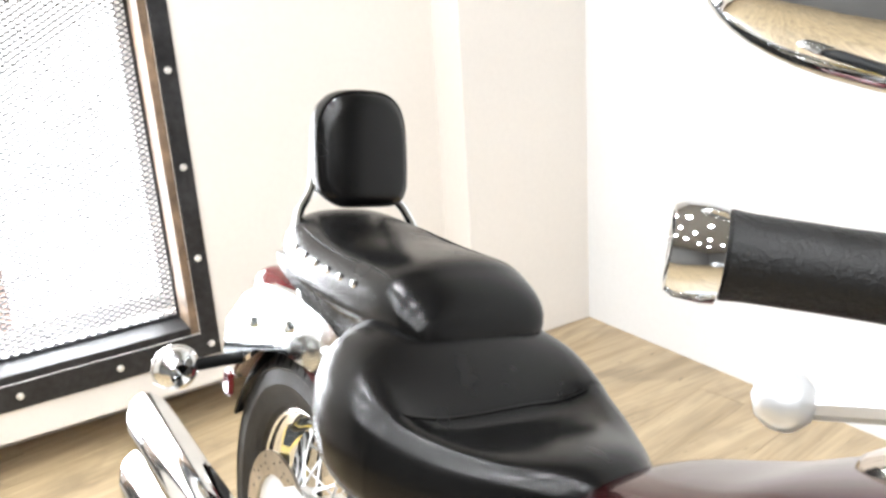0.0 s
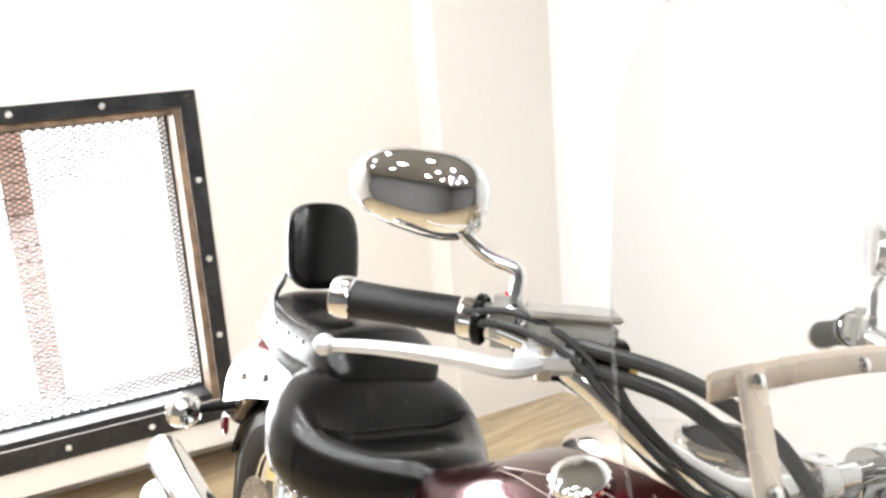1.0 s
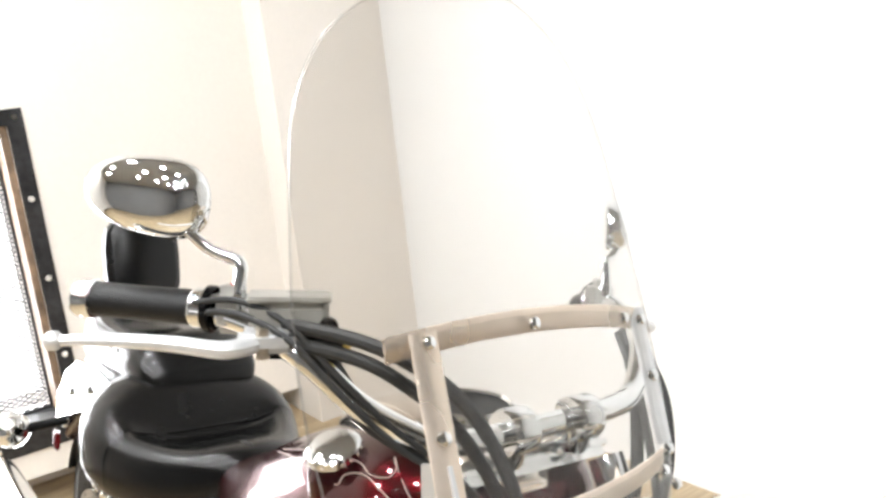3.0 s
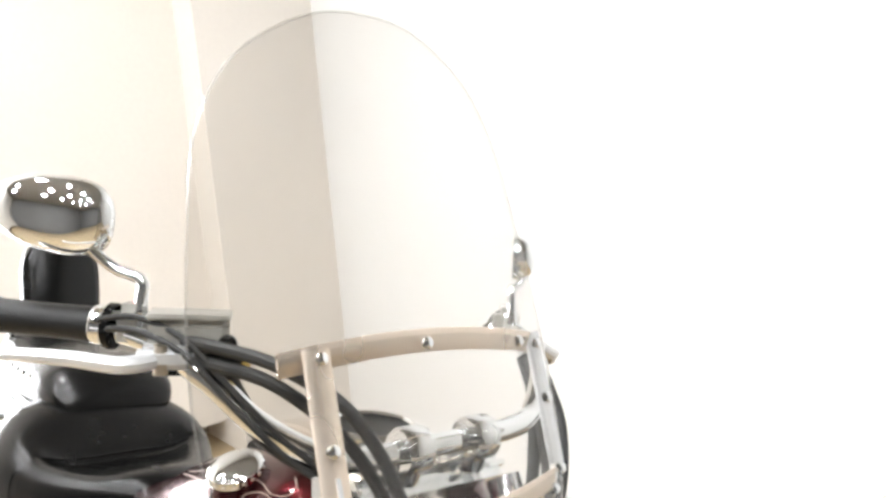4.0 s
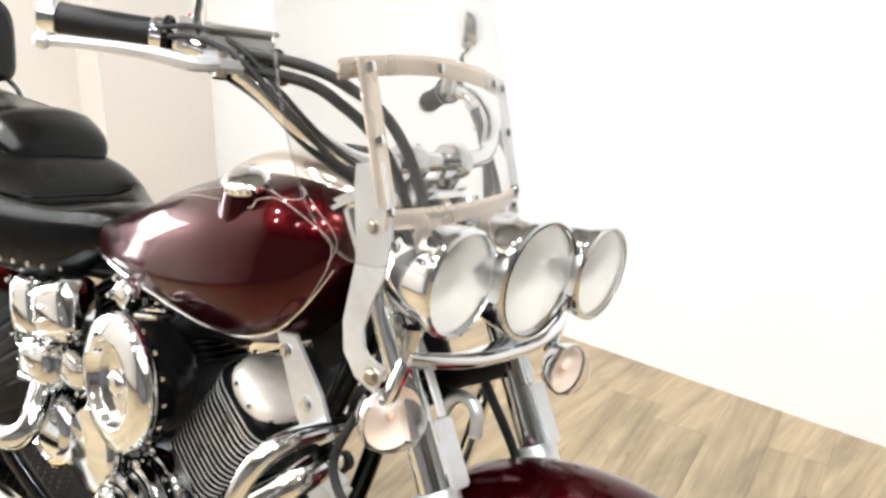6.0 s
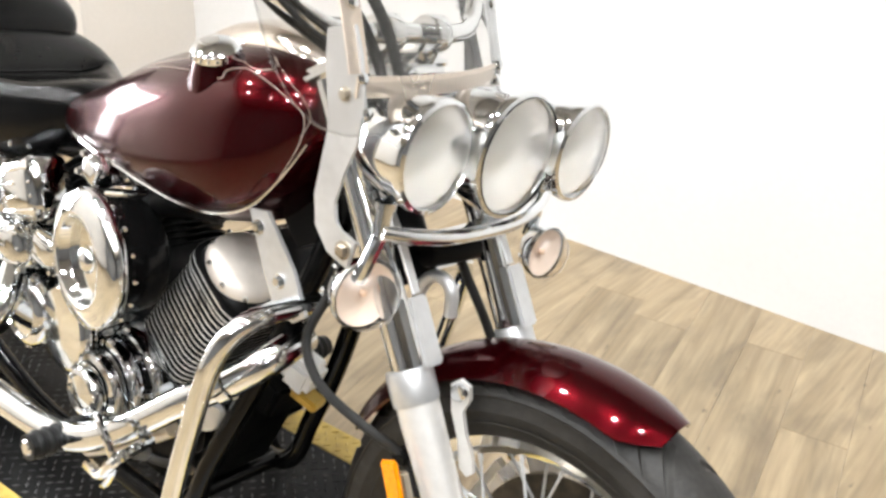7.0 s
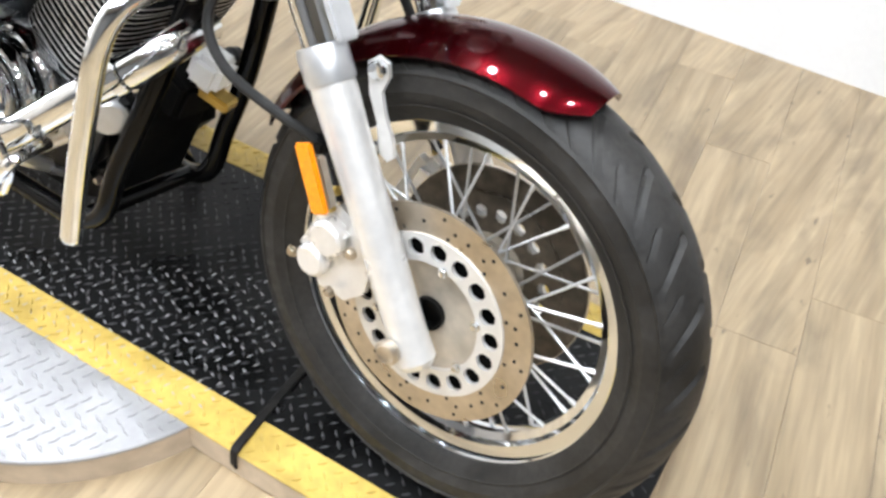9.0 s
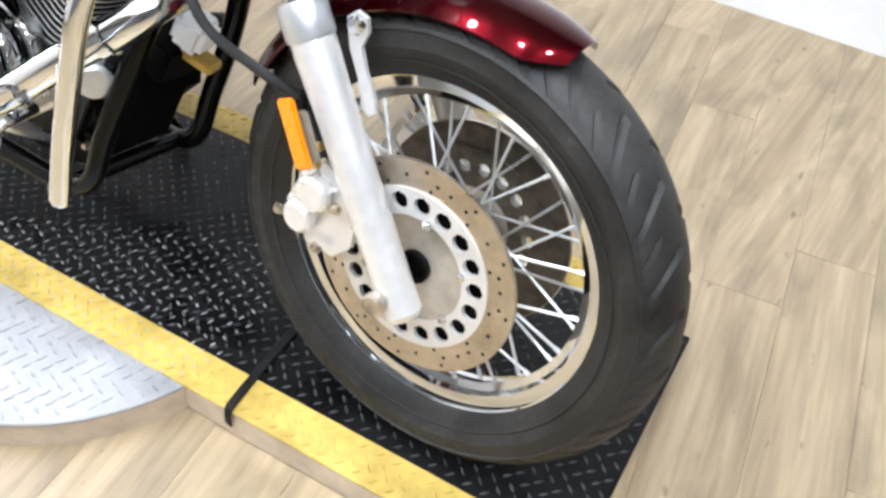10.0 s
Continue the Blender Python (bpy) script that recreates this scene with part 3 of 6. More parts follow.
def rim(c, r, half, parent):
    prof = [(r - 0.002, -half - 0.001), (r + 0.002, -half - 0.0035), (r + 0.0065, -half - 0.002), (r + 0.0065, -half + 0.004), (r - 0.005, -half + 0.007), (r - 0.016, -half * 0.7), (r - 0.020, -half * 0.45), (r - 0.030, -half * 0.3), (r - 0.032, 0)]
    prof = prof + [(a, -b) for a, b in reversed(prof[:-1])]
    inner = [(a - 0.0035 if 2 < i < len(prof) - 3 else a - 0.002, b) for i, (a, b) in enumerate(prof)]
    return Geo().lathe(prof + list(reversed(inner)), c, (0, 1, 0), 96, closed=True).part("rim", CHROME, parent, "chromed steel rim")


def spokes(c, hub_r, rim_r, hub_y, parent, count=40):
    for i in range(count):
        side = 1 if i % 2 else -1
        a = 2 * math.pi * i / count
        sweep = 0.62 * (1 if (i // 2) % 2 else -1)
        p = Vector(c) + Vector((math.cos(a + sweep) * hub_r, side * hub_y, math.sin(a + sweep) * hub_r))
        q = Vector(c) + Vector((math.cos(a) * rim_r, side * 0.006, math.sin(a) * rim_r))
        g = Geo().tube([p, q], 0.0021, 6, curved=False)
        g.tube([q - (q - p).normalized() * 0.016, q], 0.0031, 6, curved=False)
        g.part("spoke", SATIN, parent)


def holed_ring(r0, r1, rh, count, thick):
    """A flat ring pierced by a row of round holes, in the xz plane round the origin."""
    g, n = Geo(), 12
    for k in range(count):
        a0, a1 = 2 * math.pi * k / count, 2 * math.pi * (k + 1) / count
        am, rm = (a0 + a1) / 2, (r0 + r1) / 2

        def at(r, a, y):
            return Vector((r * math.cos(a), y, r * math.sin(a)))
        edge = [(r0, a0), (r0, am), (r0, a1), (rm - (r1 - r0) * 0.17, a1), (rm + (r1 - r0) * 0.17, a1), (r1, a1), (r1, am), (r1, a0), (rm + (r1 - r0) * 0.17, a0), (rm - (r1 - r0) * 0.17, a0)]
        n = len(edge)
        cen = at(rm, am, 0)
        rings = []
        for y in (-thick / 2, thick / 2):
            outer = [at(r, a, y) for r, a in edge]
            hole = []
            for p in outer:
                d = Vector((p.x - cen.x, 0, p.z - cen.z)).normalized()
                hole.append(Vector((cen.x, y, cen.z)) + d * rh)
            rings.append((outer, hole))
        vs = rings[0][0] + rings[0][1] + rings[1][0] + rings[1][1]
        fs = []
        for j in range(n):
            e = (j + 1) % n
            fs += [(j, e, n + e, n + j), (2 * n + j, 3 * n + j, 3 * n + e, 2 * n + e), (n + j, n + e, 3 * n + e, 3 * n + j)]
            if j in (0, 1, 5, 6):
                fs.append((j, 2 * n + j, 2 * n + e, e))
        g.add(vs, fs)
    return g


def brake_disc(c, y, r_out, parent, carrier=True):
    m = Matrix.Translation((c[0], y, c[2]))
    sy = -1 if y < 0 else 1
    prof = [(r_out, -0.0025), (r_out, 0.0025), (r_out - 0.040, 0.0025), (r_out - 0.040, -0.0025)]
    d = Geo().lathe(prof, (c[0], y, c[2]), (0, 1, 0), 96, closed=True).part("brake_disc", STEEL, parent, "drilled steel brake disc", crease=30)
    # flat dark discs on the face, painted as the shade of drilled holes
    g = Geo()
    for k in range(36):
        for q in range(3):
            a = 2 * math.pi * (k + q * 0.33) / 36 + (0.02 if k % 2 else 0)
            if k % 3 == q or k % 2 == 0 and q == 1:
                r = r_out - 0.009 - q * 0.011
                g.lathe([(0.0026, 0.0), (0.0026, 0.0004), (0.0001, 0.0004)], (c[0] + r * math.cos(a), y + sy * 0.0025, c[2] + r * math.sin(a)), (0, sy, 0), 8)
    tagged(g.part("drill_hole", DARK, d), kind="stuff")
    if carrier:
        cr = holed_ring(r_out - 0.072, r_out - 0.036, 0.0116, 18, 0.006)
        cr.part("carrier", CARRIER, d, "pale aluminium carrier with round holes", move=m @ Matrix.Translation((0, sy * 0.002, 0)))
        for k in range(6):
            a = 2 * math.pi * (k + 0.35) / 6
            Geo().bolt((c[0] + (r_out - 0.073) * math.cos(a), y + sy * 0.005, c[2] + (r_out - 0.073) * math.sin(a)), (0, sy, 0), 0.005, 0.005).part("disc_bolt", CHROME, d)
        Geo().lathe([(r_out - 0.070, -0.001), (r_out - 0.078, -0.004), (0.022, -0.006)], (c[0], y, c[2]), (0, sy, 0), 48).part("hub_face", HUB, d, "tan cast hub face")
        Geo().lathe([(0.0225, -0.007), (0.022, 0.001), (0.018, 0.001), (0.0165, -0.012), (0.0001, -0.012)], (c[0], y, c[2]), (0, sy, 0), 32).part("hub_bore", ENGINE, d, "black hub bore")
        if sy < 0:
            Geo().lathe([(r_out - 0.034, -0.012), (r_out - 0.034, -0.009), (0.040, -0.009)], (c[0], y, c[2]), (0, sy, 0), 48).part("hub_flange", ENGINE, d, "black hub flange")
        if sy > 0:
            # the far disc's shaded inner side, painted as dark rings
            shade_ring = holed_ring(r_out - 0.090, r_out - 0.034, 0.0095, 18, 0.001)
            shade_ring.part("inner_face", DISC_SHADE, d, "inner disc face with its shade painted dark", move=Matrix.Translation((c[0], y - 0.006, c[2])))
            Geo().lathe([(r_out - 0.035, -0.0036), (r_out - 0.001, -0.0036)], (c[0], y, c[2]), (0, 1, 0), 72).part("inner_band", DISC_SHADE, d)
    return d


fw = Geo().lathe([(0.03, -0.062), (0.05, -0.058), (0.055, -0.045), (0.055, -0.036), (0.032, -0.028), (0.03, 0), (0.032, 0.028), (0.055, 0.036), (0.055, 0.045), (0.05, 0.058), (0.03, 0.062)], AX, (0, 1, 0), 40).part("front_wheel", HUB, bike, "front wheel with wire spokes and twin discs")
tyre("tyre", AX, 0.232, 0.322, 0.055, fw, 26, "worn black front tyre with curved tread grooves")
rim(AX, 0.2345, 0.030, fw)
spokes(AX, 0.05, 0.208, 0.040, fw)
for y in (-0.072, 0.072):
    brake_disc(AX, y, 0.146, fw)

# ---- calipers
for sy in (-1, 1):
    cp = Vector((-0.136, sy * 0.096, 0.368))
    turn = Euler((0, radians(24), 0)).to_matrix()
    cal = Geo().box(cp, (0.066, 0.046, 0.110), turn, 0.016)
    cal.lathe([(0.024, 0), (0.024, 0.010), (0.020, 0.014), (0.0001, 0.014)], cp + Vector((0.008, sy * 0.018, 0.018)), (0, sy, 0), 24)
    cal.lathe([(0.022, 0), (0.022, 0.010), (0.018, 0.014), (0.0001, 0.014)], cp + Vector((-0.010, sy * 0.018, -0.022)), (0, sy, 0), 24)
    caliper = cal.part("brake_caliper", ALU, bike, "cast aluminium two-piston brake caliper")
    Geo().slab([cp + turn @ Vector(p) for p in ((0.01, 0.004 * sy, 0.055), (0.055, 0.004 * sy, 0.045), (0.075, 0.004 * sy, -0.01), (0.060, 0.004 * sy, -0.045), (0.02, 0.004 * sy, -0.06), (-0.01, 0.004 * sy, -0.03))], (0, sy * 0.008, 0)).part("bracket", ALU, caliper)
    for q in ((0.035, 0.03, 0.034), (0.042, 0.03, -0.040), (-0.028, 0.02, 0.05), (-0.03, 0.02, -0.05)):
        Geo().bolt(cp + turn @ Vector((q[0], sy * q[1] * 0.8, q[2])), (0, sy, 0), 0.006, 0.006).part("bolt", STEEL, caliper)
    Geo().tube([cp + Vector((0.0, sy * 0.012, 0.05)), cp + Vector((-0.004, sy * 0.02, 0.075)), cp + Vector((0.012, sy * 0.02, 0.085))], 0.006, 8).part("bleed_fitting", BRASS, caliper)

# ---- fork
for sy in (-1, 1):
    y = sy * 0.107
    fork = Geo().lathe([(0.0001, -0.046), (0.020, -0.045), (0.026, -0.036), (0.0245, 0.0), (0.0245, 0.10), (0.0255, 0.24), (0.027, 0.29), (0.027, 0.318)], leg(0, y), RAKE, 32).part("fork_leg", ALU, bike, "cast aluminium fork slider")
    Geo().lathe([(0.0285, 0.304), (0.0295, 0.308), (0.0295, 0.338), (0.0275, 0.346), (0.0215, 0.347)], leg(0, y), RAKE, 32).part("dust_collar", SATIN, fork, "chrome dust collar")
    Geo().lathe([(0.0205, 0.33), (0.0205, 0.50), (0.0205, 0.700)], leg(0, y), RAKE, 28).part("fork_tube", CHROME, fork, "chrome upper fork tube")
    # fender brace boss and slot plate on the front of the slider
    Geo().box(leg(0.385, y - sy * 0.006, 0.036), (0.007, 0.034, 0.085), Euler((0, radians(-31), 0)).to_matrix(), 0.003).part("tab_plate", SATIN, fork, "flat alloy tab plate")
    Geo().ribbon([leg(0.43, y - sy * 0.010, 0.034), leg(0.50, y - sy * 0.010, 0.032), leg(0.56, y - sy * 0.008, 0.026)], (0, 1, 0), 0.014, 0.004).part("tab_strip", SATIN, fork)
    Geo().lathe([(0.016, 0), (0.0165, 0.007), (0.012, 0.010), (0.008, 0.008), (0.0001, 0.008)], leg(-0.012, y + sy * 0.027, -0.010), (0, sy, 0), 18).part("axle_bolt", STEEL, fork)
    Geo().lathe([(0.011, 0), (0.011, 0.006), (0.0085, 0.009), (0.0001, 0.009)], Vector((-0.119, sy * 0.080, 0.597)), (0, sy, 0), 18).part("fender_bolt", CHROME, fork)
    Geo().slab([Vector((x, sy * 0.073, z)) for x, z in ((-0.136, 0.600), (-0.124, 0.611), (-0.109, 0.607), (-0.105, 0.592), (-0.112, 0.572), (-0.103, 0.548), (-0.087, 0.522), (-0.082, 0.502), (-0.090, 0.494), (-0.102, 0.500), (-0.112, 0.535), (-0.128, 0.565))], (0, sy * 0.006, 0)).part("fender_bracket", ALU, fork)
    Geo().box(Vector((-0.128, sy * 0.162, 0.484)), (0.025, 0.008, 0.083), Euler((0, radians(-26), 0)).to_matrix(), 0.003).part("reflector", ORANGE, fork, "amber side reflector")
    Geo().box(Vector((-0.126, sy * 0.148, 0.476)), (0.022, 0.016, 0.060), Euler((0, radians(-26), 0)).to_matrix(), 0.003).part("reflector_bracket", STEEL, fork)
    Geo().box(Vector((-0.172, sy * 0.098, 0.487)), (0.026, 0.022, 0.018), None, 0.004).part("hose_clip", PLASTIC, fork)

# brake hoses down the fork
for sy, pts in ((-1, [(-0.300, -0.100, 0.690), (-0.325, -0.110, 0.640), (-0.330, -0.130, 0.585), (-0.285, -0.14, 0.545), (-0.215, -0.125, 0.515), (-0.172, -0.10, 0.487), (-0.15, -0.10, 0.455), (-0.13, -0.105, 0.43)]),
                (1, [(-0.235, 0.02, 0.725), (-0.225, 0.045, 0.68), (-0.19, 0.075, 0.60), (-0.165, 0.095, 0.52), (-0.15, 0.10, 0.455), (-0.13, 0.105, 0.43)])):
    Geo().tube(pts, 0.0065, 10).part("brake_hose", HOSE, bike, "black rubber brake hose")


# ---- front fender
def arch(c, r, half, drop, a0, a1, n=44, k=14, thick=0.003, flare=0.0):
    """A mudguard: a rounded crown swept over a wheel, turned in at its ends."""
    g = Geo()
    ends = 0.10
    for lay in (0, 1):
        for i in range(n + 1):
            t = i / n
            a = radians(a0 + (a1 - a0) * t)
            e = min(1, min(t, 1 - t) / ends)
            nar = 0.55 + 0.45 * math.sin(e * math.pi / 2)
            d = Vector((math.cos(a), 0, math.sin(a)))
            for j in range(k + 1):
                w = -1 + 2 * j / k
                b = abs(w) ** 2.1
                rr = r - drop * b * nar - (thick if lay else 0) + flare * (t - 0.5) ** 2
                g.v.append(tuple(Vector(c) + d * rr + Vector((0, half * w * nar - (thick * w if lay else 0), 0))))
    m = k + 1
    off = (n + 1) * m
    for i in range(n):
        for j in range(k):
            q = (i * m + j, (i + 1) * m + j, (i + 1) * m + j + 1, i * m + j + 1)
            g.f.append(q)
            g.f.append(tuple(p + off for p in reversed(q)))
        for j in (0, k):
            g.f.append((i * m + j, (i + 1) * m + j, off + (i + 1) * m + j, off + i * m + j))
    for i in (0, n):
        for j in range(k):
            g.f.append((i * m + j, i * m + j + 1, off + i * m + j + 1, off + i * m + j))
    return g


arch(AX, 0.345, 0.066, 0.032, 69.5, 160).part("front_fender", MAROON, bike, "glossy maroon front fender")

# ---- steering head, clamps
Geo().box(leg(0.475, 0, -0.012), (0.060, 0.25, 0.026), Euler((0, radians(-31), 0)).to_matrix(), 0.010).part("lower_clamp", ENGINE, bike, "lower triple clamp")
Geo().box(leg(0.715, 0, -0.020), (0.080, 0.215, 0.026), Euler((0, radians(-31), 0)).to_matrix(), 0.010).part("upper_clamp", CHROME, bike, "chrome upper triple clamp")
Geo().lathe([(0.034, 0.44), (0.036, 0.5), (0.036, 0.68), (0.034, 0.72)], leg(0, 0, -0.055), RAKE, 24).part("steering_head", ENGINE, bike, "black steering head tube")
Geo().lathe([(0.0001, 0), (0.015, 0.001), (0.017, 0.006), (0.017, 0.085), (0.012, 0.092), (0.0001, 0.092)], (-0.225, -0.055, 0.728), (0.15, 1, 0.02), 20).part("horn_body", PLASTIC, bike, "black cylinder under the lamps")
Geo().tube([(-0.245, -0.03, 0.630), (-0.240, -0.03, 0.672), (-0.225, -0.03, 0.695), (-0.206, -0.03, 0.698), (-0.192, -0.03, 0.685), (-0.188, -0.03, 0.655)], 0.0085, 12).part("pipe_loop", SATIN, bike, "pale bent pipe loop")

# ---- handlebar
YC = 0.0


def other(p):
    """The left-hand fellow of a right-hand point; the bars are turned to the left, and the left grip hangs lower."""
    x, y, a = p[0] + 0.37, -p[1], radians(6)
    k = min(1.0, max(0.0, (y - 0.20) / 0.20))
    return Vector((x * math.cos(a) - y * math.sin(a) - 0.37 - 0.035 * k, x * math.sin(a) + y * math.cos(a), p[2] - 0.095 * k))


def on_side(sy, p):
    return Vector(p) if sy < 0 else other(p)


half_bar = [(-0.346, 0.0, 0.972), (-0.346, 0.050, 0.972), (-0.346, 0.100, 0.971), (-0.352, 0.145, 0.978), (-0.382, 0.200, 1.010), (-0.418, 0.236, 1.050), (-0.466, 0.268, 1.078), (-0.514, 0.301, 1.088), (-0.557, 0.344, 1.0905), (-0.600, 0.388, 1.0925)]
bar_pts = [(x, YC - y, z) for x, y, z in reversed(half_bar)] + [other((x, YC - y, z)) for x, y, z in half_bar[1:]]
bar = Geo().tube(bar_pts, 0.0127, 16, step=8).part("handlebar", CHROME, bike, "chrome pulled-back handlebar")
for sy in (-1, 1):
    r = Geo().tube([leg(0.735, sy * 0.045, -0.005), Vector((-0.352, sy * 0.045, 0.948)), Vector((-0.347, sy * 0.045, 0.966))], [0.020, 0.018, 0.018], 18, curved=False)
    r.lathe([(0.0001, -0.016), (0.023, -0.016), (0.025, -0.012), (0.025, 0.012), (0.023, 0.016), (0.0001, 0.016)], (-0.346, YC + sy * 0.045, 0.972), (0, 1, 0), 24)
    r.part("riser", CHROME, bar, "chrome handlebar riser")
    o = on_side(sy, (-0.608, YC - 0.396, 1.093))
    i = on_side(sy, (-0.522, YC - 0.308, 1.090))
    d = (o - i).normalized()
    g = Geo().lathe([(0.0165, 0.0), (0.0175, 0.003), (0.0172, 0.02), (0.0168, 0.06), (0.0172, 0.092), (0.0178, 0.099), (0.0150, 0.103)], i, d, 24)
    grip = g.part("grip", GRIP, bar, "smooth black rubber grip")
    Geo().lathe([(0.0178, 0.100), (0.0195, 0.101), (0.0200, 0.106), (0.0192, 0.116), (0.017, 0.120), (0.010, 0.118), (0.0001, 0.118)], i, d, 24).part("bar_end", CHROME, grip, "chrome bar end")
    Geo().lathe([(0.0145, -0.018), (0.0200, -0.017), (0.0205, -0.004), (0.018, 0.0)], i, d, 24).part("grip_collar", CHROME, grip, "chrome inner grip collar")
    # switch housing
    s = i - d * 0.040
    sw = Geo().box(s + Vector((0, 0, 0.002)), (0.040, 0.036, 0.046), Matrix(((d.x, -d.y, 0), (d.y, d.x, 0), (0, 0, 1))), 0.010)
    sw = sw.part("switch_housing", WORN, bar, "polished switch housing")
    if sy < 0:
        Geo().box(s + Vector((0.004, 0.004, 0.026)), (0.016, 0.010, 0.008), None, 0.002).part("stop_button", RED, sw, "red engine stop button")
    Geo().lathe([(0.021, 0.0), (0.023, 0.002), (0.023, 0.008), (0.021, 0.010)], s + d * 0.017, d, 24).part("throttle_drum", BLACK, sw)
    # lever and perch
    pv = on_side(sy, (-0.436, YC - 0.284, 1.069))
    tip = on_side(sy, (-0.514, YC - 0.438, 1.073))
    lv = Geo().tube([pv, pv.lerp(tip, 0.2) + Vector((0.018, 0, -0.002)), pv.lerp(tip, 0.45) + Vector((0.020, 0, 0.003)), pv.lerp(tip, 0.75) + Vector((0.008, 0, 0.003)), tip], [0.009, 0.0085, 0.0075, 0.006, 0.005], 10)
    lv.ball(tip, 0.0092)
    lv.part("brake_lever" if sy < 0 else "clutch_lever", SATIN, bar, "pale alloy hand lever")
    Geo().box(pv + Vector((-0.004, -sy * 0.014, 0.002)), (0.032, 0.052, 0.022), Euler((0, 0, radians(sy * 25))).to_matrix(), 0.006).part("lever_perch", SATIN, bar)
    Geo().lathe([(0.007, -0.014), (0.007, 0.014), (0.0001, 0.0145)], pv + Vector((0, -sy * 0.008, 0)), (0, 0, 1), 12).part("pivot_bolt", STEEL, bar)
# front brake reservoir
mcl, mcr = Vector((-0.464, -0.278, 1.087)), Vector((-0.427, -0.210, 1.087))
dm = (mcr - mcl).normalized()
TM = Matrix(((dm.x, -dm.y, 0), (dm.y, dm.x, 0), (0, 0, 1)))
mc = Geo().box((mcl + mcr) / 2 + Vector((0, 0, 0.002)), (0.074, 0.040, 0.032), TM, 0.006).part("brake_reservoir", WORN, bar, "pale alloy brake fluid reservoir")
Geo().box((mcl + mcr) / 2 + Vector((0, 0, 0.021)), (0.078, 0.044, 0.006), TM, 0.002).part("reservoir_lid", WORN, mc)
Geo().box(mcl.lerp(mcr, 0.55) + Vector((0.008, 0.0, -0.024)), (0.085, 0.022, 0.024), TM, 0.006).part("master_cylinder", PLASTIC, mc)
Geo().lathe([(0.009, 0), (0.009, 0.006), (0.006, 0.008), (0.0001, 0.008)], mcr + Vector((0.018, -0.012, -0.002)), (0.84, -0.54, 0), 14).part("sight_glass", BLACK, mc)
Geo().lathe([(0.008, -0.012), (0.010, -0.006), (0.010, 0.006), (0.007, 0.012)], mcr + Vector((0.004, 0.006, -0.026)), (0.5, 0.8, -0.2), 12).part("banjo_bolt", BRASS, mc)

# ---- mirrors
for sy in (-1, 1):
    b = on_side(sy, (-0.484, YC - 0.277, 1.087))
    if sy < 0:
        c, ax = Vector((-0.570, -0.332, 1.196)), Vector((-0.86, -0.50, 0.10)).normalized()
    else:
        c, ax = Vector((-0.570, 0.305, 1.146)), Vector((-0.70, 0.71, 0.06)).normalized()
    nrm = Vector((ax.y, -ax.x, 0)) * (-sy)       # towards the rider
    if nrm.x > 0:
        nrm = -nrm
    up = ax.cross(nrm).normalized()
    if up.z < 0:
        up = -up
    st = Geo().tube([b, b + Vector((0, 0, 0.03)), b + Vector((-0.002, 0, 0.050)), b.lerp(c, 0.40) + Vector((0.012, 0, 0.018)), c - nrm * 0.020 - ax * 0.035 - up * 0.008], [0.0065, 0.0062, 0.006, 0.0058, 0.0055], 12).part("mirror_stalk", CHROME, bar, "chrome mirror stalk")
    g = Geo()
    rings = []
    for dep, sc in [(0.0, 1.0), (-0.004, 1.01)] + [(-0.004 - 0.034 * math.sin(q * 0.157), math.cos(q * 0.157) ** 0.75 * 1.01) for q in range(1, 10)] + [(-0.038, 0.05)]:
        ring = []
        for k in range(40):
            a = 2 * math.pi * k / 40
            ca, sa = math.cos(a), math.sin(a)
            ex = 0.78
            px = (0.071 if sy < 0 else 0.060) * math.copysign(abs(ca) ** ex, ca)
            pz = (0.038 if sy < 0 else 0.032) * math.copysign(abs(sa) ** ex, sa) * (1 - 0.16 * ca)
            ring.append(c + ax * px * sc + up * pz * sc + nrm * dep)
        rings.append(ring)
    mirror = g.loft(rings).part("mirror_shell", CHROME, bar, "chrome teardrop mirror shell", crease=60)
    Geo().loft([[p + nrm * 0.0005 for p in rings[0]], [c + (p - c) * 0.94 + nrm * 0.002 for p in rings[0]]]).part("mirror_glass", CHROME, mirror)
    Geo().lathe([(0.0095, 0), (0.0095, 0.018), (0.0075, 0.022)], b + Vector((0, 0, -0.002)), (0, 0, 1), 6).part("stalk_nut", CHROME, st)

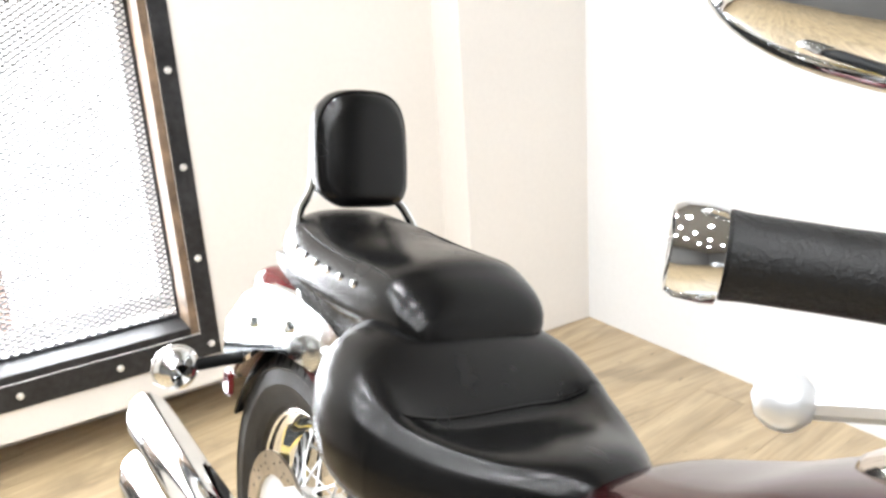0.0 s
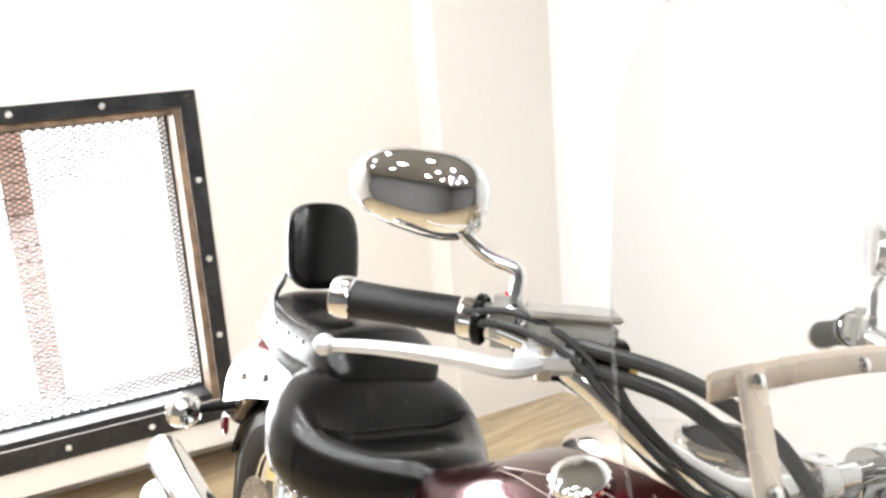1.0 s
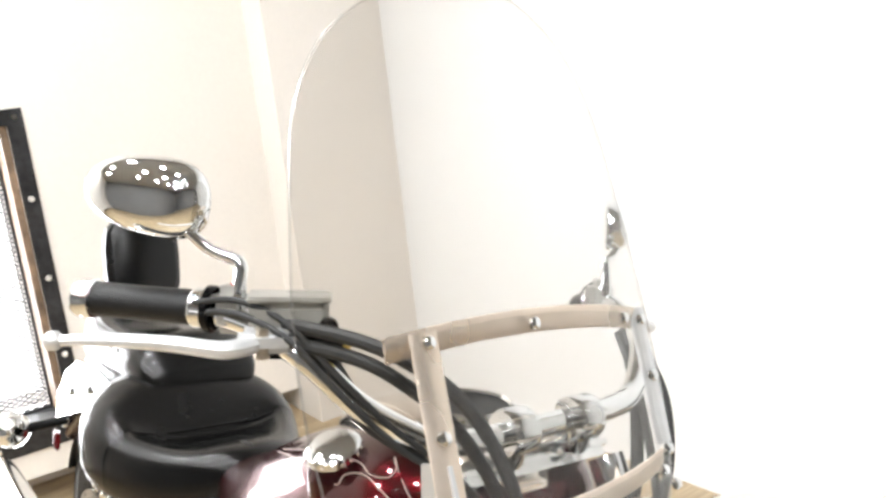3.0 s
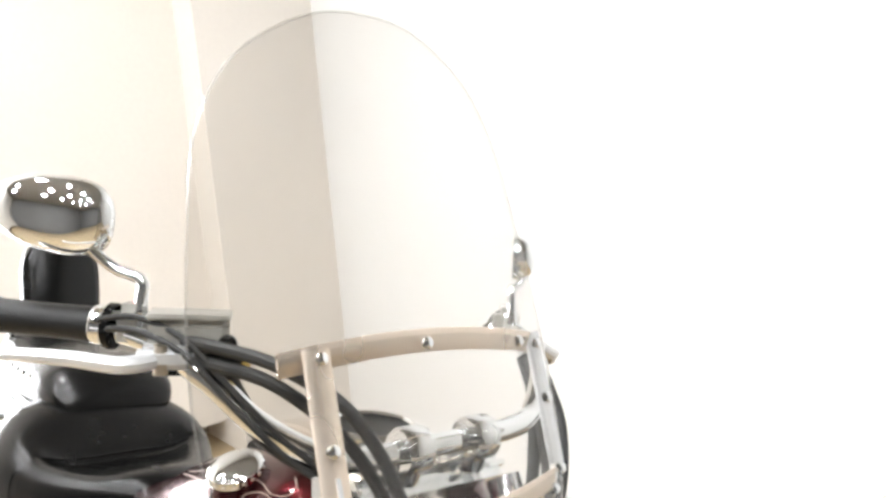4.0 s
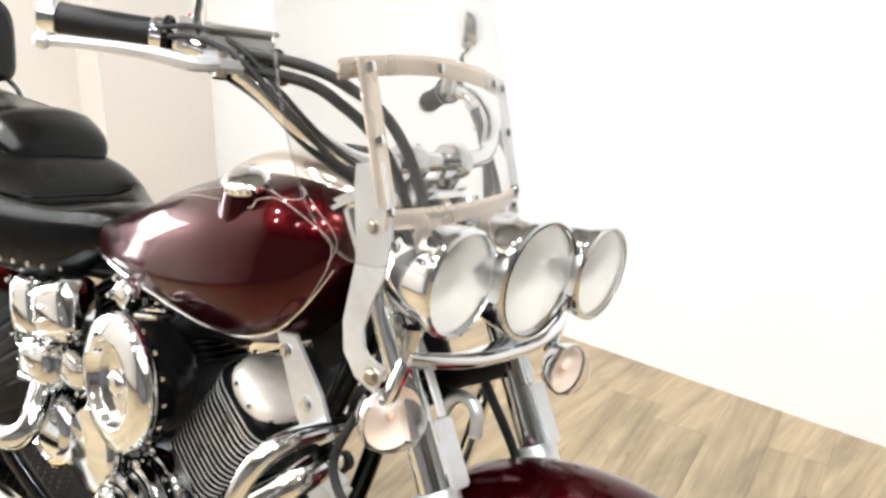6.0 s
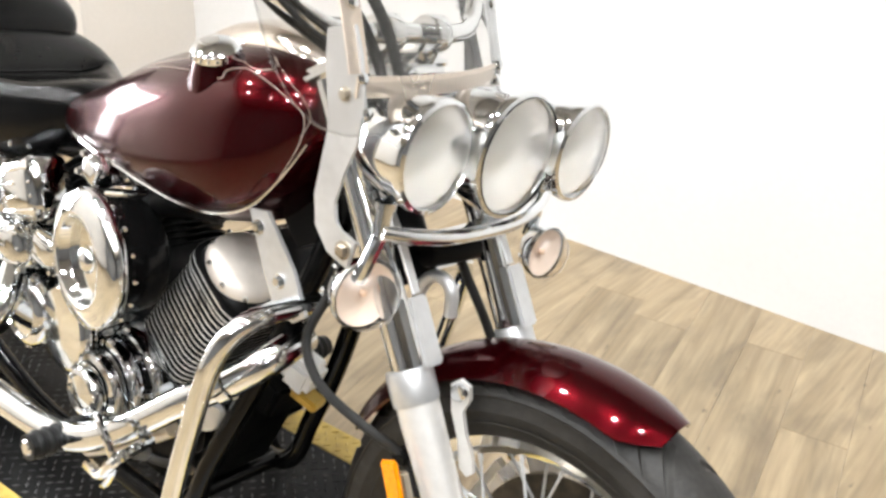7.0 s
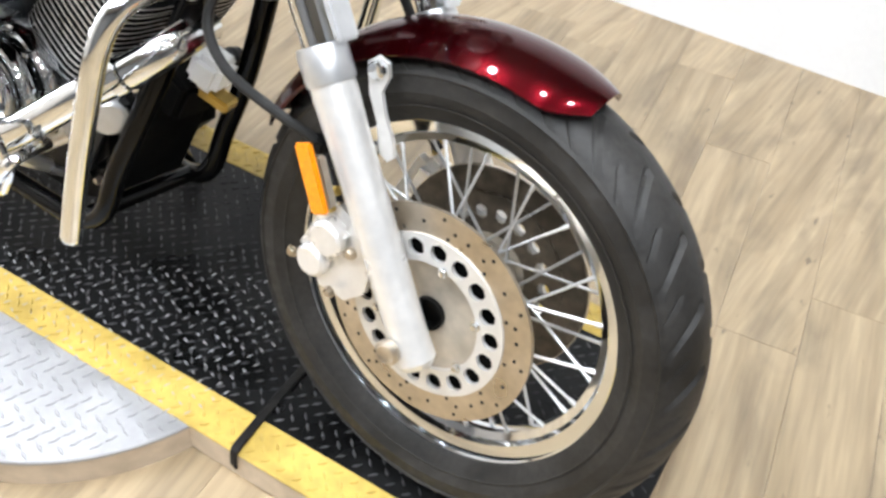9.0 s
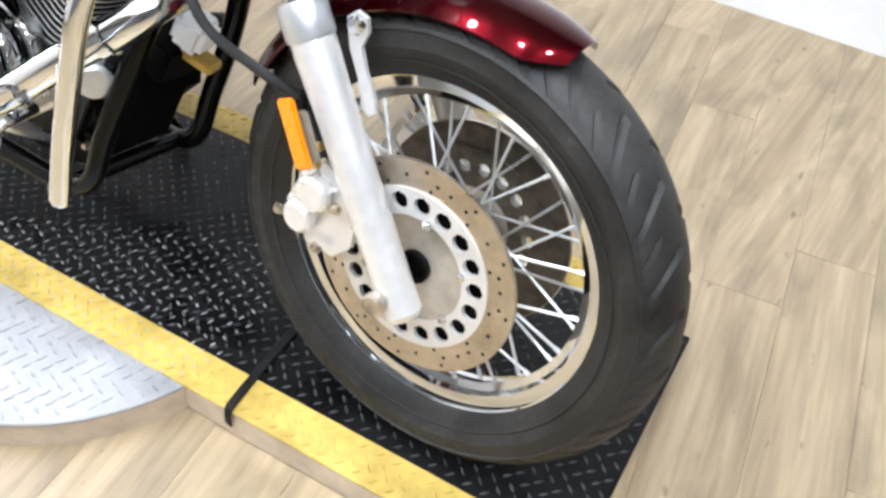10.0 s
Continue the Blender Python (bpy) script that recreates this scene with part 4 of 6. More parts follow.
# ---- cables from the bars
for pts, r in (([(-0.470, -0.270, 1.086), (-0.362, -0.220, 1.081), (-0.318, -0.185, 1.062), (-0.288, -0.160, 1.038), (-0.264, -0.135, 0.991), (-0.250, -0.115, 0.928), (-0.256, -0.100, 0.850), (-0.285, -0.080, 0.760)], 0.0066),
               ([(-0.462, -0.265, 1.068), (-0.364, -0.220, 1.064), (-0.328, -0.185, 1.041), (-0.305, -0.160, 1.015), (-0.288, -0.135, 0.977), (-0.277, -0.112, 0.923), (-0.285, -0.095, 0.850), (-0.305, -0.075, 0.760)], 0.0066),
               ([(-0.495, -0.277, 1.073), (-0.430, -0.232, 1.039), (-0.375, -0.192, 0.989), (-0.338, -0.126, 0.941), (-0.333, -0.073, 0.883), (-0.340, -0.050, 0.788)], 0.0048),
               ([(-0.430, -0.212, 1.057), (-0.385, -0.192, 1.004), (-0.343, -0.133, 0.949), (-0.328, -0.073, 0.883), (-0.335, -0.050, 0.788), (-0.335, -0.070, 0.688)], 0.0056),
               ([(-0.512, -0.318, 1.095), (-0.468, -0.290, 1.105), (-0.426, -0.259, 1.089), (-0.388, -0.230, 1.049), (-0.350, -0.194, 1.004), (-0.310, -0.148, 0.961), (-0.281, -0.114, 0.910), (-0.290, -0.070, 0.808)], 0.0032),
               ([(-0.510, -0.314, 1.087), (-0.460, -0.290, 1.093), (-0.418, -0.258, 1.073), (-0.382, -0.228, 1.031), (-0.342, -0.189, 0.985), (-0.305, -0.140, 0.945), (-0.285, -0.105, 0.892), (-0.295, -0.065, 0.788)], 0.0034),
               ([(-0.440, 0.225, 1.034), (-0.395, 0.210, 0.999), (-0.337, 0.174, 0.963), (-0.296, 0.131, 0.901), (-0.300, 0.094, 0.818)], 0.0060),
               ([(-0.445, 0.215, 1.029), (-0.410, 0.195, 0.985), (-0.368, 0.159, 0.949), (-0.322, 0.111, 0.892), (-0.310, 0.074, 0.818)], 0.0075),
               ([(-0.450, 0.210, 1.024), (-0.391, 0.180, 0.980), (-0.330, 0.142, 0.923), (-0.284, 0.105, 0.866), (-0.280, 0.074, 0.788)], 0.0052)):
    Geo().tube(pts, r, 10).part("control_cable", HOSE, bike, "black sheathed control cable")

# ---- windscreen
def smooth_sections(secs, per=4):
    out = []
    for i in range(len(secs) - 1):
        p0, p1, p2, p3 = secs[max(i - 1, 0)], secs[i], secs[i + 1], secs[min(i + 2, len(secs) - 1)]
        for k in range(per):
            t = k / per
            out.append(tuple(0.5 * (2 * b + (c - a) * t + (2 * a - 5 * b + 4 * c - d) * t * t + (3 * b - a - 3 * c + d) * t ** 3) for a, b, c, d in zip(p0, p1, p2, p3)))
    out.append(secs[-1])
    return out


YS = -0.085   # the screen sits to the right of the bars and turns with them


def screen_x(y, z):
    return -0.293 + (1.11 - z) * 0.384 - 0.9 * (y - YS) ** 2 - 0.087 * (y - YS)


HALF = [(1.411, 0.018), (1.406, 0.052), (1.392, 0.090), (1.364, 0.136), (1.330, 0.168), (1.275, 0.194), (1.200, 0.208), (1.110, 0.219), (1.040, 0.221), (0.985, 0.216), (0.948, 0.208), (0.918, 0.191), (0.901, 0.172), (0.892, 0.140)]
HALF = smooth_sections(HALF, 4)
g = Geo()
cols = 40
rows_s = []
for z, h in HALF:
    rows_s.append([Vector((screen_x(YS + h * w, z), YS + h * w, z)) for w in (-1 + 2 * k / cols for k in range(cols + 1))])
for lay, dx in ((0, 0.0), (1, -0.004)):
    for r in rows_s:
        g.v += [tuple(p + Vector((dx, 0, 0))) for p in r]
m, off = cols + 1, len(HALF) * (cols + 1)
for i in range(len(HALF) - 1):
    for j in range(cols):
        q = (i * m + j, (i + 1) * m + j, (i + 1) * m + j + 1, i * m + j + 1)
        g.f.append(q)
        g.f.append(tuple(p + off for p in reversed(q)))
screen = g.part("windscreen", SCREEN, bike, "tall clear acrylic windscreen", crease=80)
screen.visible_shadow = False
outline = [r[0] for r in rows_s] + list(rows_s[-1][1:-1]) + [r[-1] for r in reversed(rows_s)] + list(reversed(rows_s[0][1:-1]))
Geo().tube([p + Vector((-0.002, 0, 0)) for p in outline], 0.0014, 6, curved=False, closed=True).part("screen_edge", SCREEN_EDGE, screen, "polished clear edge of the screen")

BARZ = [(-0.232, 1.086), (-0.19, 1.092), (-0.13, 1.097), (-0.06, 1.097), (0.01, 1.091), (0.07, 1.082), (0.120, 1.072)]
top_bar = Geo().ribbon([(screen_x(y, z) - 0.008, y, z) for y, z in BARZ], (0, 0, 1), 0.023, 0.0035).part("screen_crossbar", CREAM, bike, "metal windscreen crossbar, cream wall reflection in its colour")
low_bar = Geo().ribbon([(screen_x(y, 0.936) - 0.008, y, 0.936) for y in (-0.200, -0.15, -0.09, -0.03, 0.04, 0.105)], (0, 0, 1), 0.023, 0.0035).part("screen_crossbar", CREAM, bike, "metal windscreen crossbar, cream wall reflection in its colour")
for y, zb in ((-0.196, 1.092), (-0.079, 1.097), (0.070, 1.082), (0.112, 1.074)):
    Geo().lathe([(0.0062, 0), (0.0055, 0.003), (0.003, 0.0045), (0.0001, 0.0047)], (screen_x(y, zb) + 0.001, y, zb), (1, 0, 0.3), 14).part("rivet", CHROME, top_bar)
Geo().lathe([(0.0062, 0), (0.0055, 0.003), (0.003, 0.0045), (0.0001, 0.0047)], (screen_x(0.088, 0.932) + 0.001, 0.088, 0.932), (1, 0, 0.3), 14).part("rivet", CHROME, low_bar)
for sy in (-1, 1):
    y0 = -0.198 if sy < 0 else 0.112
    dz = -0.016 if sy < 0 else -0.030
    pts = [(screen_x(y0, z) - 0.0035, y0, z) for z in (1.115 + dz, 1.06 + dz, 1.00, 0.95)]
    # left upright in a paler metal, for the white wall it reflects
    up_strap = Geo().ribbon(pts, (0.1, 1, 0), 0.027 if sy < 0 else 0.020, 0.0035).part("screen_upright", CREAM if sy < 0 else SATIN, bike, "metal windscreen upright, wall reflection in its tone")
    for z in (1.018, 0.946, 0.912):
        Geo().lathe([(0.0068, 0), (0.006, 0.003), (0.003, 0.0045), (0.0001, 0.0047)], (screen_x(y0, z) + 0.001, y0, z), (1, 0, 0.3), 14).part("rivet", CHROME, up_strap)
    # S-shaped foot plate that hangs the screen from the fork
    ys = -0.194 if sy < 0 else 0.118
    mid = [(-0.270, 0.992), (-0.262, 0.962), (-0.250, 0.915), (-0.250, 0.878), (-0.258, 0.845), (-0.264, 0.808), (-0.258, 0.781), (-0.243, 0.765), (-0.214, 0.757)]
    wid = [0.040, 0.052, 0.054, 0.044, 0.036, 0.032, 0.033, 0.034, 0.034] if sy < 0 else [0.020, 0.028, 0.032, 0.032, 0.032, 0.032, 0.033, 0.034, 0.034]
    if sy > 0:
        mid, wid = mid[3:], wid[3:]
    lft, rgt = [], []
    for k, (x, z) in enumerate(mid):
        p, q = mid[max(k - 1, 0)], mid[min(k + 1, len(mid) - 1)]
        d = Vector((q[0] - p[0], 0, q[1] - p[1])).normalized()
        nn = Vector((d.z, 0, -d.x)) * wid[k] / 2
        lft.append(Vector((x, ys, z)) + nn)
        rgt.append(Vector((x, ys, z)) - nn)
    foot = Geo().slab(lft + list(reversed(rgt)), (0, sy * 0.004, 0)).part("screen_foot", SATIN, bike, "S-shaped alloy windscreen foot")
    Geo().bolt((-0.226, ys + sy * 0.004, 0.760), (0, sy, 0), 0.008, 0.006).part("bolt", STEEL, foot)
    if sy < 0:
        Geo().bolt((-0.252, ys + sy * 0.004, 0.925), (0, sy, 0), 0.006, 0.005).part("bolt", STEEL, foot)


# ---- lamps
def round_lamp(c, d, r, depth, parent, name, label, rim_dark=True):
    d = Vector(d).normalized()
    prof = [(0.0001, -depth), (r * 0.35, -depth * 0.97), (r * 0.68, -depth * 0.80), (r * 0.90, -depth * 0.50), (r, -depth * 0.15), (r * 1.02, 0.0), (r * 1.04, 0.006), (r * 1.02, 0.012), (r * 0.95, 0.014), (r * 0.93, 0.010)]
    lamp = Geo().lathe(prof, c, d, 48).part(name, CHROME, parent, label, crease=50)
    Geo().lathe([(r * 0.93, 0.004), (r * 0.86, -depth * 0.25), (r * 0.62, -depth * 0.55), (r * 0.30, -depth * 0.72), (r * 0.12, -depth * 0.75)], c, d, 40).part("reflector_bowl", BOWL, lamp)
    Geo().lathe([(0.009, -depth * 0.75), (0.009, -depth * 0.35), (0.0001, -depth * 0.32)], c, d, 14).part("bulb", SATIN, lamp)
    ln = Geo().lathe([(r * 0.93, 0.010), (r * 0.80, 0.016), (r * 0.5, 0.022), (0.0001, 0.025)], c, d, 40).part("lens", LENS, lamp, "clear glass lens")
    ln.visible_shadow = False
    if rim_dark:
        Geo().lathe([(r * 0.965, 0.0135), (r * 0.955, 0.0155), (r * 0.940, 0.0130)], c, d, 48).part("rim_gasket", BLACK, lamp)
    return lamp


round_lamp((-0.165, 0.000, 0.868), (1, -0.02, -0.04), 0.075, 0.115, bike, "headlight", "chrome round headlight")
for sy in (-1, 1):
    round_lamp((-0.186, -0.125, 0.872) if sy < 0 else (-0.150, 0.124, 0.866), (1, 0.02, -0.03), 0.063, 0.095, bike, "passing_lamp", "chrome auxiliary driving lamp", False)
# light bar under the lamps
lb = Geo().tube([(-0.205, YC - 0.165, 0.782), (-0.190, YC - 0.12, 0.774), (-0.178, YC - 0.05, 0.768), (-0.178, YC + 0.05, 0.768), (-0.190, YC + 0.12, 0.774), (-0.205, YC + 0.165, 0.782)], 0.0095, 12).part("light_bar", CHROME, bike, "chrome lamp bar")
Geo().ribbon([(-0.235, YC - 0.12, 0.764), (-0.212, YC - 0.05, 0.757), (-0.212, YC + 0.05, 0.757), (-0.235, YC + 0.12, 0.764)], (1, 0, 0.2), 0.045, 0.006).part("bar_plate", CHROME, lb)
for sy in (-1, 1):
    Geo().lathe([(0.010, 0), (0.010, 0.035), (0.013, 0.036), (0.013, 0.044)], (-0.210, YC + sy * 0.158, 0.772), (0, 0, 1), 14).part("lamp_post", CHROME, lb)
    Geo().tube([(-0.210, YC + sy * 0.160, 0.775), (-0.215, YC + sy * 0.168, 0.745), (-0.222, YC + sy * 0.172, 0.72)], 0.009, 10).part("signal_post", CHROME, lb)
    SD = (Vector((0.97, -0.24, 0.0)) if sy < 0 else Vector((0.99, -0.10, 0.0))).normalized()
    c = Vector((-0.226, -0.150, 0.696)) if sy < 0 else Vector((-0.186, 0.168, 0.704))
    sg = 1.0 if sy < 0 else 0.86
    sig = Geo().lathe([(r * sg, h * sg) for r, h in ((0.0001, -0.040), (0.022, -0.038), (0.037, -0.025), (0.043, -0.009), (0.0445, 0.0), (0.0435, 0.003))], c, SD, 32).part("turn_signal", CHROME, bike, "chrome bullet turn signal")
    Geo().lathe([(r * sg, h * sg) for r, h in ((0.040, 0.0), (0.029, -0.012), (0.012, -0.017), (0.0001, -0.017))], c, SD, 24).part("signal_bowl", PEACH, sig)
    Geo().ball(c - SD * 0.006, 0.0055, n=10).part("signal_bulb", AMBER, sig)
    ln = Geo().lathe([(r * sg, h * sg) for r, h in ((0.0425, 0.001), (0.040, 0.014), (0.032, 0.024), (0.017, 0.030), (0.0001, 0.031))], c, SD, 28).part("signal_lens", SIGNAL_LENS, sig, "clear signal lens")
    ln.visible_shadow = False

# ---- tank
def ring_at(x, w, zb, zt, n=36, ex=0.72, belly=0.45, yc=0.0):
    """A closed cross-section: fuller low down, rounded on top."""
    zc = zb + (zt - zb) * belly
    out = []
    for k in range(n):
        a = 2 * math.pi * k / n
        ca, sa = math.cos(a), math.sin(a)
        h = (zt - zc) if sa > 0 else (zc - zb)
        out.append(Vector((x, yc + w * math.copysign(abs(ca) ** ex, ca), zc + h * math.copysign(abs(sa) ** ex, sa))))
    return out


TANK = [(-0.995, 0.035, 0.702, 0.724), (-0.975, 0.082, 0.69, 0.742), (-0.935, 0.114, 0.679, 0.764), (-0.88, 0.132, 0.668, 0.788), (-0.82, 0.145, 0.661, 0.816), (-0.75, 0.157, 0.655, 0.855), (-0.66, 0.167, 0.653, 0.893), (-0.57, 0.173, 0.66, 0.92), (-0.49, 0.168, 0.682, 0.932), (-0.43, 0.15, 0.73, 0.927), (-0.39, 0.122, 0.792, 0.912), (-0.365, 0.085, 0.827, 0.894), (-0.355, 0.045, 0.844, 0.877)]


TS = smooth_sections(TANK)
tank = Geo().loft([ring_at(*s, ex=0.70, belly=0.42) for s in TS]).part("fuel_tank", MAROON, bike, "glossy maroon teardrop fuel tank", crease=70)


def tank_point(x, a, lift=0.0015):
    """The tank's skin at x and the angle a (degrees, 0 left, 90 top, 180 right)."""
    i = min(range(len(TS)), key=lambda k: abs(TS[k][0] - x))
    j = min(i + 1, len(TS) - 1) if x > TS[i][0] else max(i - 1, 0)
    t = 0 if i == j else (x - TS[i][0]) / (TS[j][0] - TS[i][0])
    w, zb, zt = (TS[i][k] * (1 - t) + TS[j][k] * t for k in (1, 2, 3))
    zc = zb + (zt - zb) * 0.42
    ca, sa = math.cos(radians(a)), math.sin(radians(a))
    h = (zt - zc) if sa > 0 else (zc - zb)
    y, z = w * math.copysign(abs(ca) ** 0.70, ca), h * math.copysign(abs(sa) ** 0.70, sa)
    nrm = Vector((0, y, z)).normalized()
    return Vector((x, y, zc + z)) + nrm * lift


for sgn in (1, -1):
    def tp(x, a):
        return tank_point(x, a if sgn < 0 else 180 - a, 0.0006)
    Geo().tube([tp(x, a) for x, a in ((-0.725, 130), (-0.665, 135), (-0.605, 140), (-0.555, 143), (-0.515, 146), (-0.512, 140), (-0.485, 137), (-0.447, 143), (-0.410, 155), (-0.390, 170), (-0.390, 188), (-0.415, 212))], 0.0008, 6, step=5).part("pinstripe", PINSTRIPE, tank, "fine pale pinstripe")
    Geo().tube([tp(x, a) for x, a in ((-0.715, 128), (-0.635, 130), (-0.57, 131), (-0.51, 131), (-0.475, 136), (-0.453, 134), (-0.455, 127), (-0.47, 122))], 0.0007, 6, step=5).part("pinstripe", PINSTRIPE, tank, "fine pale pinstripe")
    Geo().tube([tp(x, a) for x, a in ((-0.465, 124), (-0.42, 140), (-0.395, 155), (-0.384, 173), (-0.390, 184))], 0.0007, 6, step=5).part("pinstripe", PINSTRIPE, tank, "fine pale pinstripe")
    Geo().tube([tp(x, a) for x, a in ((-0.955, 180), (-0.90, 185), (-0.80, 192), (-0.73, 197), (-0.64, 207), (-0.575, 216), (-0.52, 223), (-0.46, 222), (-0.415, 214), (-0.385, 195))], 0.0026, 8, step=5).part("tank_seam", CHROME if sgn < 0 else MAROON, tank, "bright lower seam of the tank")
# filler cap and speedometer console
cp = tank_point(-0.545, 134, -0.002)
cn = Vector((0.12, -0.36, 0.925)).normalized()
Geo().lathe([(0.042, -0.026), (0.037, -0.008), (0.032, 0.004), (0.028, 0.012)], cp, cn, 36).part("filler_boss", MAROON, tank, "painted boss round the filler", crease=70)
capb = Geo().lathe([(0.026, 0.010), (0.030, 0.011), (0.032, 0.013), (0.032, 0.022), (0.029, 0.025), (0.020, 0.027), (0.0001, 0.0275)], cp, cn, 36)
cap = capb.part("filler_cap", CHROME, tank, "chrome fuel filler cap")
for k in range(18):
    a = 2 * math.pi * k / 18
    u = cn.orthogonal().normalized()
    w = cn.cross(u)
    Geo().ball(cp + cn * 0.0175 + (u * math.cos(a) + w * math.sin(a)) * 0.0315, 0.0028, n=6).part("cap_knurl", CHROME, cap)
CON = smooth_sections([(-0.735, 0.014, 0.848, 0.872), (-0.70, 0.044, 0.858, 0.898), (-0.635, 0.068, 0.874, 0.929), (-0.570, 0.083, 0.890, 0.947), (-0.505, 0.089, 0.897, 0.953), (-0.445, 0.085, 0.893, 0.946), (-0.400, 0.066, 0.882, 0.926), (-0.365, 0.030, 0.875, 0.898)], 3)
# the reflected beige is painted into the console's tint
console = Geo().loft([ring_at(*s, n=24, ex=0.75, belly=0.3) for s in CON]).part("speedometer_console", CHROME_BEIGE, bike, "chrome speedometer console on the tank, beige reflection in its tint", crease=60)
for sy in (-1, 1):
    for x, w, zb, zt in CON[2:-2:2]:
        Geo().ball((x, sy * w * 0.985, zb + (zt - zb) * 0.32), 0.0042, (1, 0.8, 0.8), 8).part("stud", CHROME, console)
sd = Vector((0.02, 0, 0.98)).normalized()
Geo().lathe([(0.052, 0.0), (0.056, 0.006), (0.056, 0.016), (0.050, 0.020), (0.047, 0.017)], (-0.480, 0, 0.941), sd, 40).part("gauge_bezel", CHROME, console)
Geo().lathe([(0.049, 0.015), (0.0001, 0.015)], (-0.480, 0, 0.941), sd, 32).part("gauge_face", PLASTIC, console, "dark speedometer face")

# ---- seats
def cushion(secs, n=40, ex=0.62, belly=0.5, dish=0.0):
    rings = []
    for s in smooth_sections(secs, 4):
        x, w, zb, zt = s[:4]
        ring = ring_at(x, w, zb, zt, n, ex, belly)
        dd = s[4] if len(s) > 4 else dish
        for p in ring:
            if p.z > zb + (zt - zb) * 0.6:
                q = 1 - min(1, abs(p.y) / (w * 0.8)) ** 2
                p.z -= dd * (1 - (1 - q) ** 1.7)
        rings.append(ring)
    return Geo().loft(rings)


SEAT = [(-0.9, 0.029, 0.69, 0.745, 0.0), (-0.92, 0.059, 0.665, 0.762, 0.0), (-0.95, 0.09, 0.64, 0.77, 0.003), (-1.0, 0.123, 0.622, 0.772, 0.014), (-1.045, 0.147, 0.614, 0.776, 0.032), (-1.085, 0.165, 0.61, 0.78, 0.044), (-1.108, 0.174, 0.609, 0.785, 0.046), (-1.116, 0.177, 0.609, 0.788, 0.036), (-1.15, 0.186, 0.61, 0.798, 0.022), (-1.19, 0.189, 0.614, 0.808, 0.01), (-1.235, 0.181, 0.622, 0.814, 0.0), (-1.275, 0.162, 0.636, 0.815, 0.0), (-1.305, 0.128, 0.66, 0.81, 0.0), (-1.33, 0.084, 0.7, 0.79, 0.0)]
YB2, XB2 = -0.050, -0.034
BODY = Matrix.Translation((XB2, YB2, 0))
seat = cushion(SEAT, ex=0.74).part("rider_seat", LEATHER, bike, "black vinyl rider seat with studded skirt", crease=70, move=BODY)
# sewn seam across the seat, where the rear bolster begins


def seat_top(x, y):
    """Height of the rider seat's skin."""
    w, zb, zt, dd = (float(np.interp(-x, [-q[0] for q in SEAT], [q[k] for q in SEAT])) for k in (1, 2, 3, 4))
    zc = (zb + zt) / 2
    z = zc + (zt - zc) * (1 - min(1, abs(y) / w) ** (2 / 0.74)) ** 0.37
    return z - dd * (1 - min(1, abs(y) / (w * 0.8)) ** 3.4)


Geo().tube([(x, y, seat_top(x, y) - 0.0004) for x, y in ((-1.112, -0.130), (-1.112, -0.085), (-1.112, -0.045), (-1.112, 0.0), (-1.112, 0.045), (-1.110, 0.085), (-1.106, 0.125))], 0.0024, 8).part("seat_welt", LEATHER, seat, move=BODY)
for sy in (-1, 1):
    for k in range(14):
        t = k / 13
        x = -0.97 - 0.30 * t
        w, zb, zt = (float(np.interp(-x, [-q[0] for q in SEAT], [q[k2] for q in SEAT])) for k2 in (1, 2, 3))
        h = (0.655 - (zb + zt) / 2) / ((zt - zb) / 2)
        Geo().ball((x + XB2, sy * w * (1 - abs(h) ** (2 / 0.74)) ** 0.37 + YB2, 0.655), 0.0058, (1, 0.6, 1), 10).part("stud", CHROME, seat)
PILL = [(-1.222, 0.043, 0.782, 0.798, 0.0), (-1.225, 0.076, 0.774, 0.815, 0.0), (-1.234, 0.097, 0.768, 0.836, 0.0), (-1.252, 0.109, 0.763, 0.854, 0.0), (-1.282, 0.116, 0.76, 0.869, 0.0), (-1.32, 0.12, 0.757, 0.878, 0.0), (-1.42, 0.122, 0.755, 0.874, 0.004), (-1.5, 0.121, 0.755, 0.872, 0.006), (-1.58, 0.116, 0.757, 0.876, 0.004), (-1.64, 0.103, 0.762, 0.876, 0.0), (-1.68, 0.076, 0.772, 0.864, 0.0), (-1.695, 0.043, 0.785, 0.845, 0.0)]
BODY2 = Matrix.Translation((-0.012, -0.015, 0))
pill = cushion(PILL, ex=0.78).part("passenger_seat", LEATHER, bike, "black vinyl passenger seat with studs", crease=70, move=BODY2)


def pill_point(x, a):
    """The passenger seat's skin at x and the angle a in degrees."""
    w, zb, zt = (float(np.interp(-x, [-q[0] for q in PILL], [q[k] for q in PILL])) for k in (1, 2, 3))
    ca, sa = math.cos(radians(a)), math.sin(radians(a))
    return Vector((x, w * math.copysign(abs(ca) ** 0.78, ca), (zb + zt) / 2 + (zt - zb) / 2 * math.copysign(abs(sa) ** 0.78, sa)))


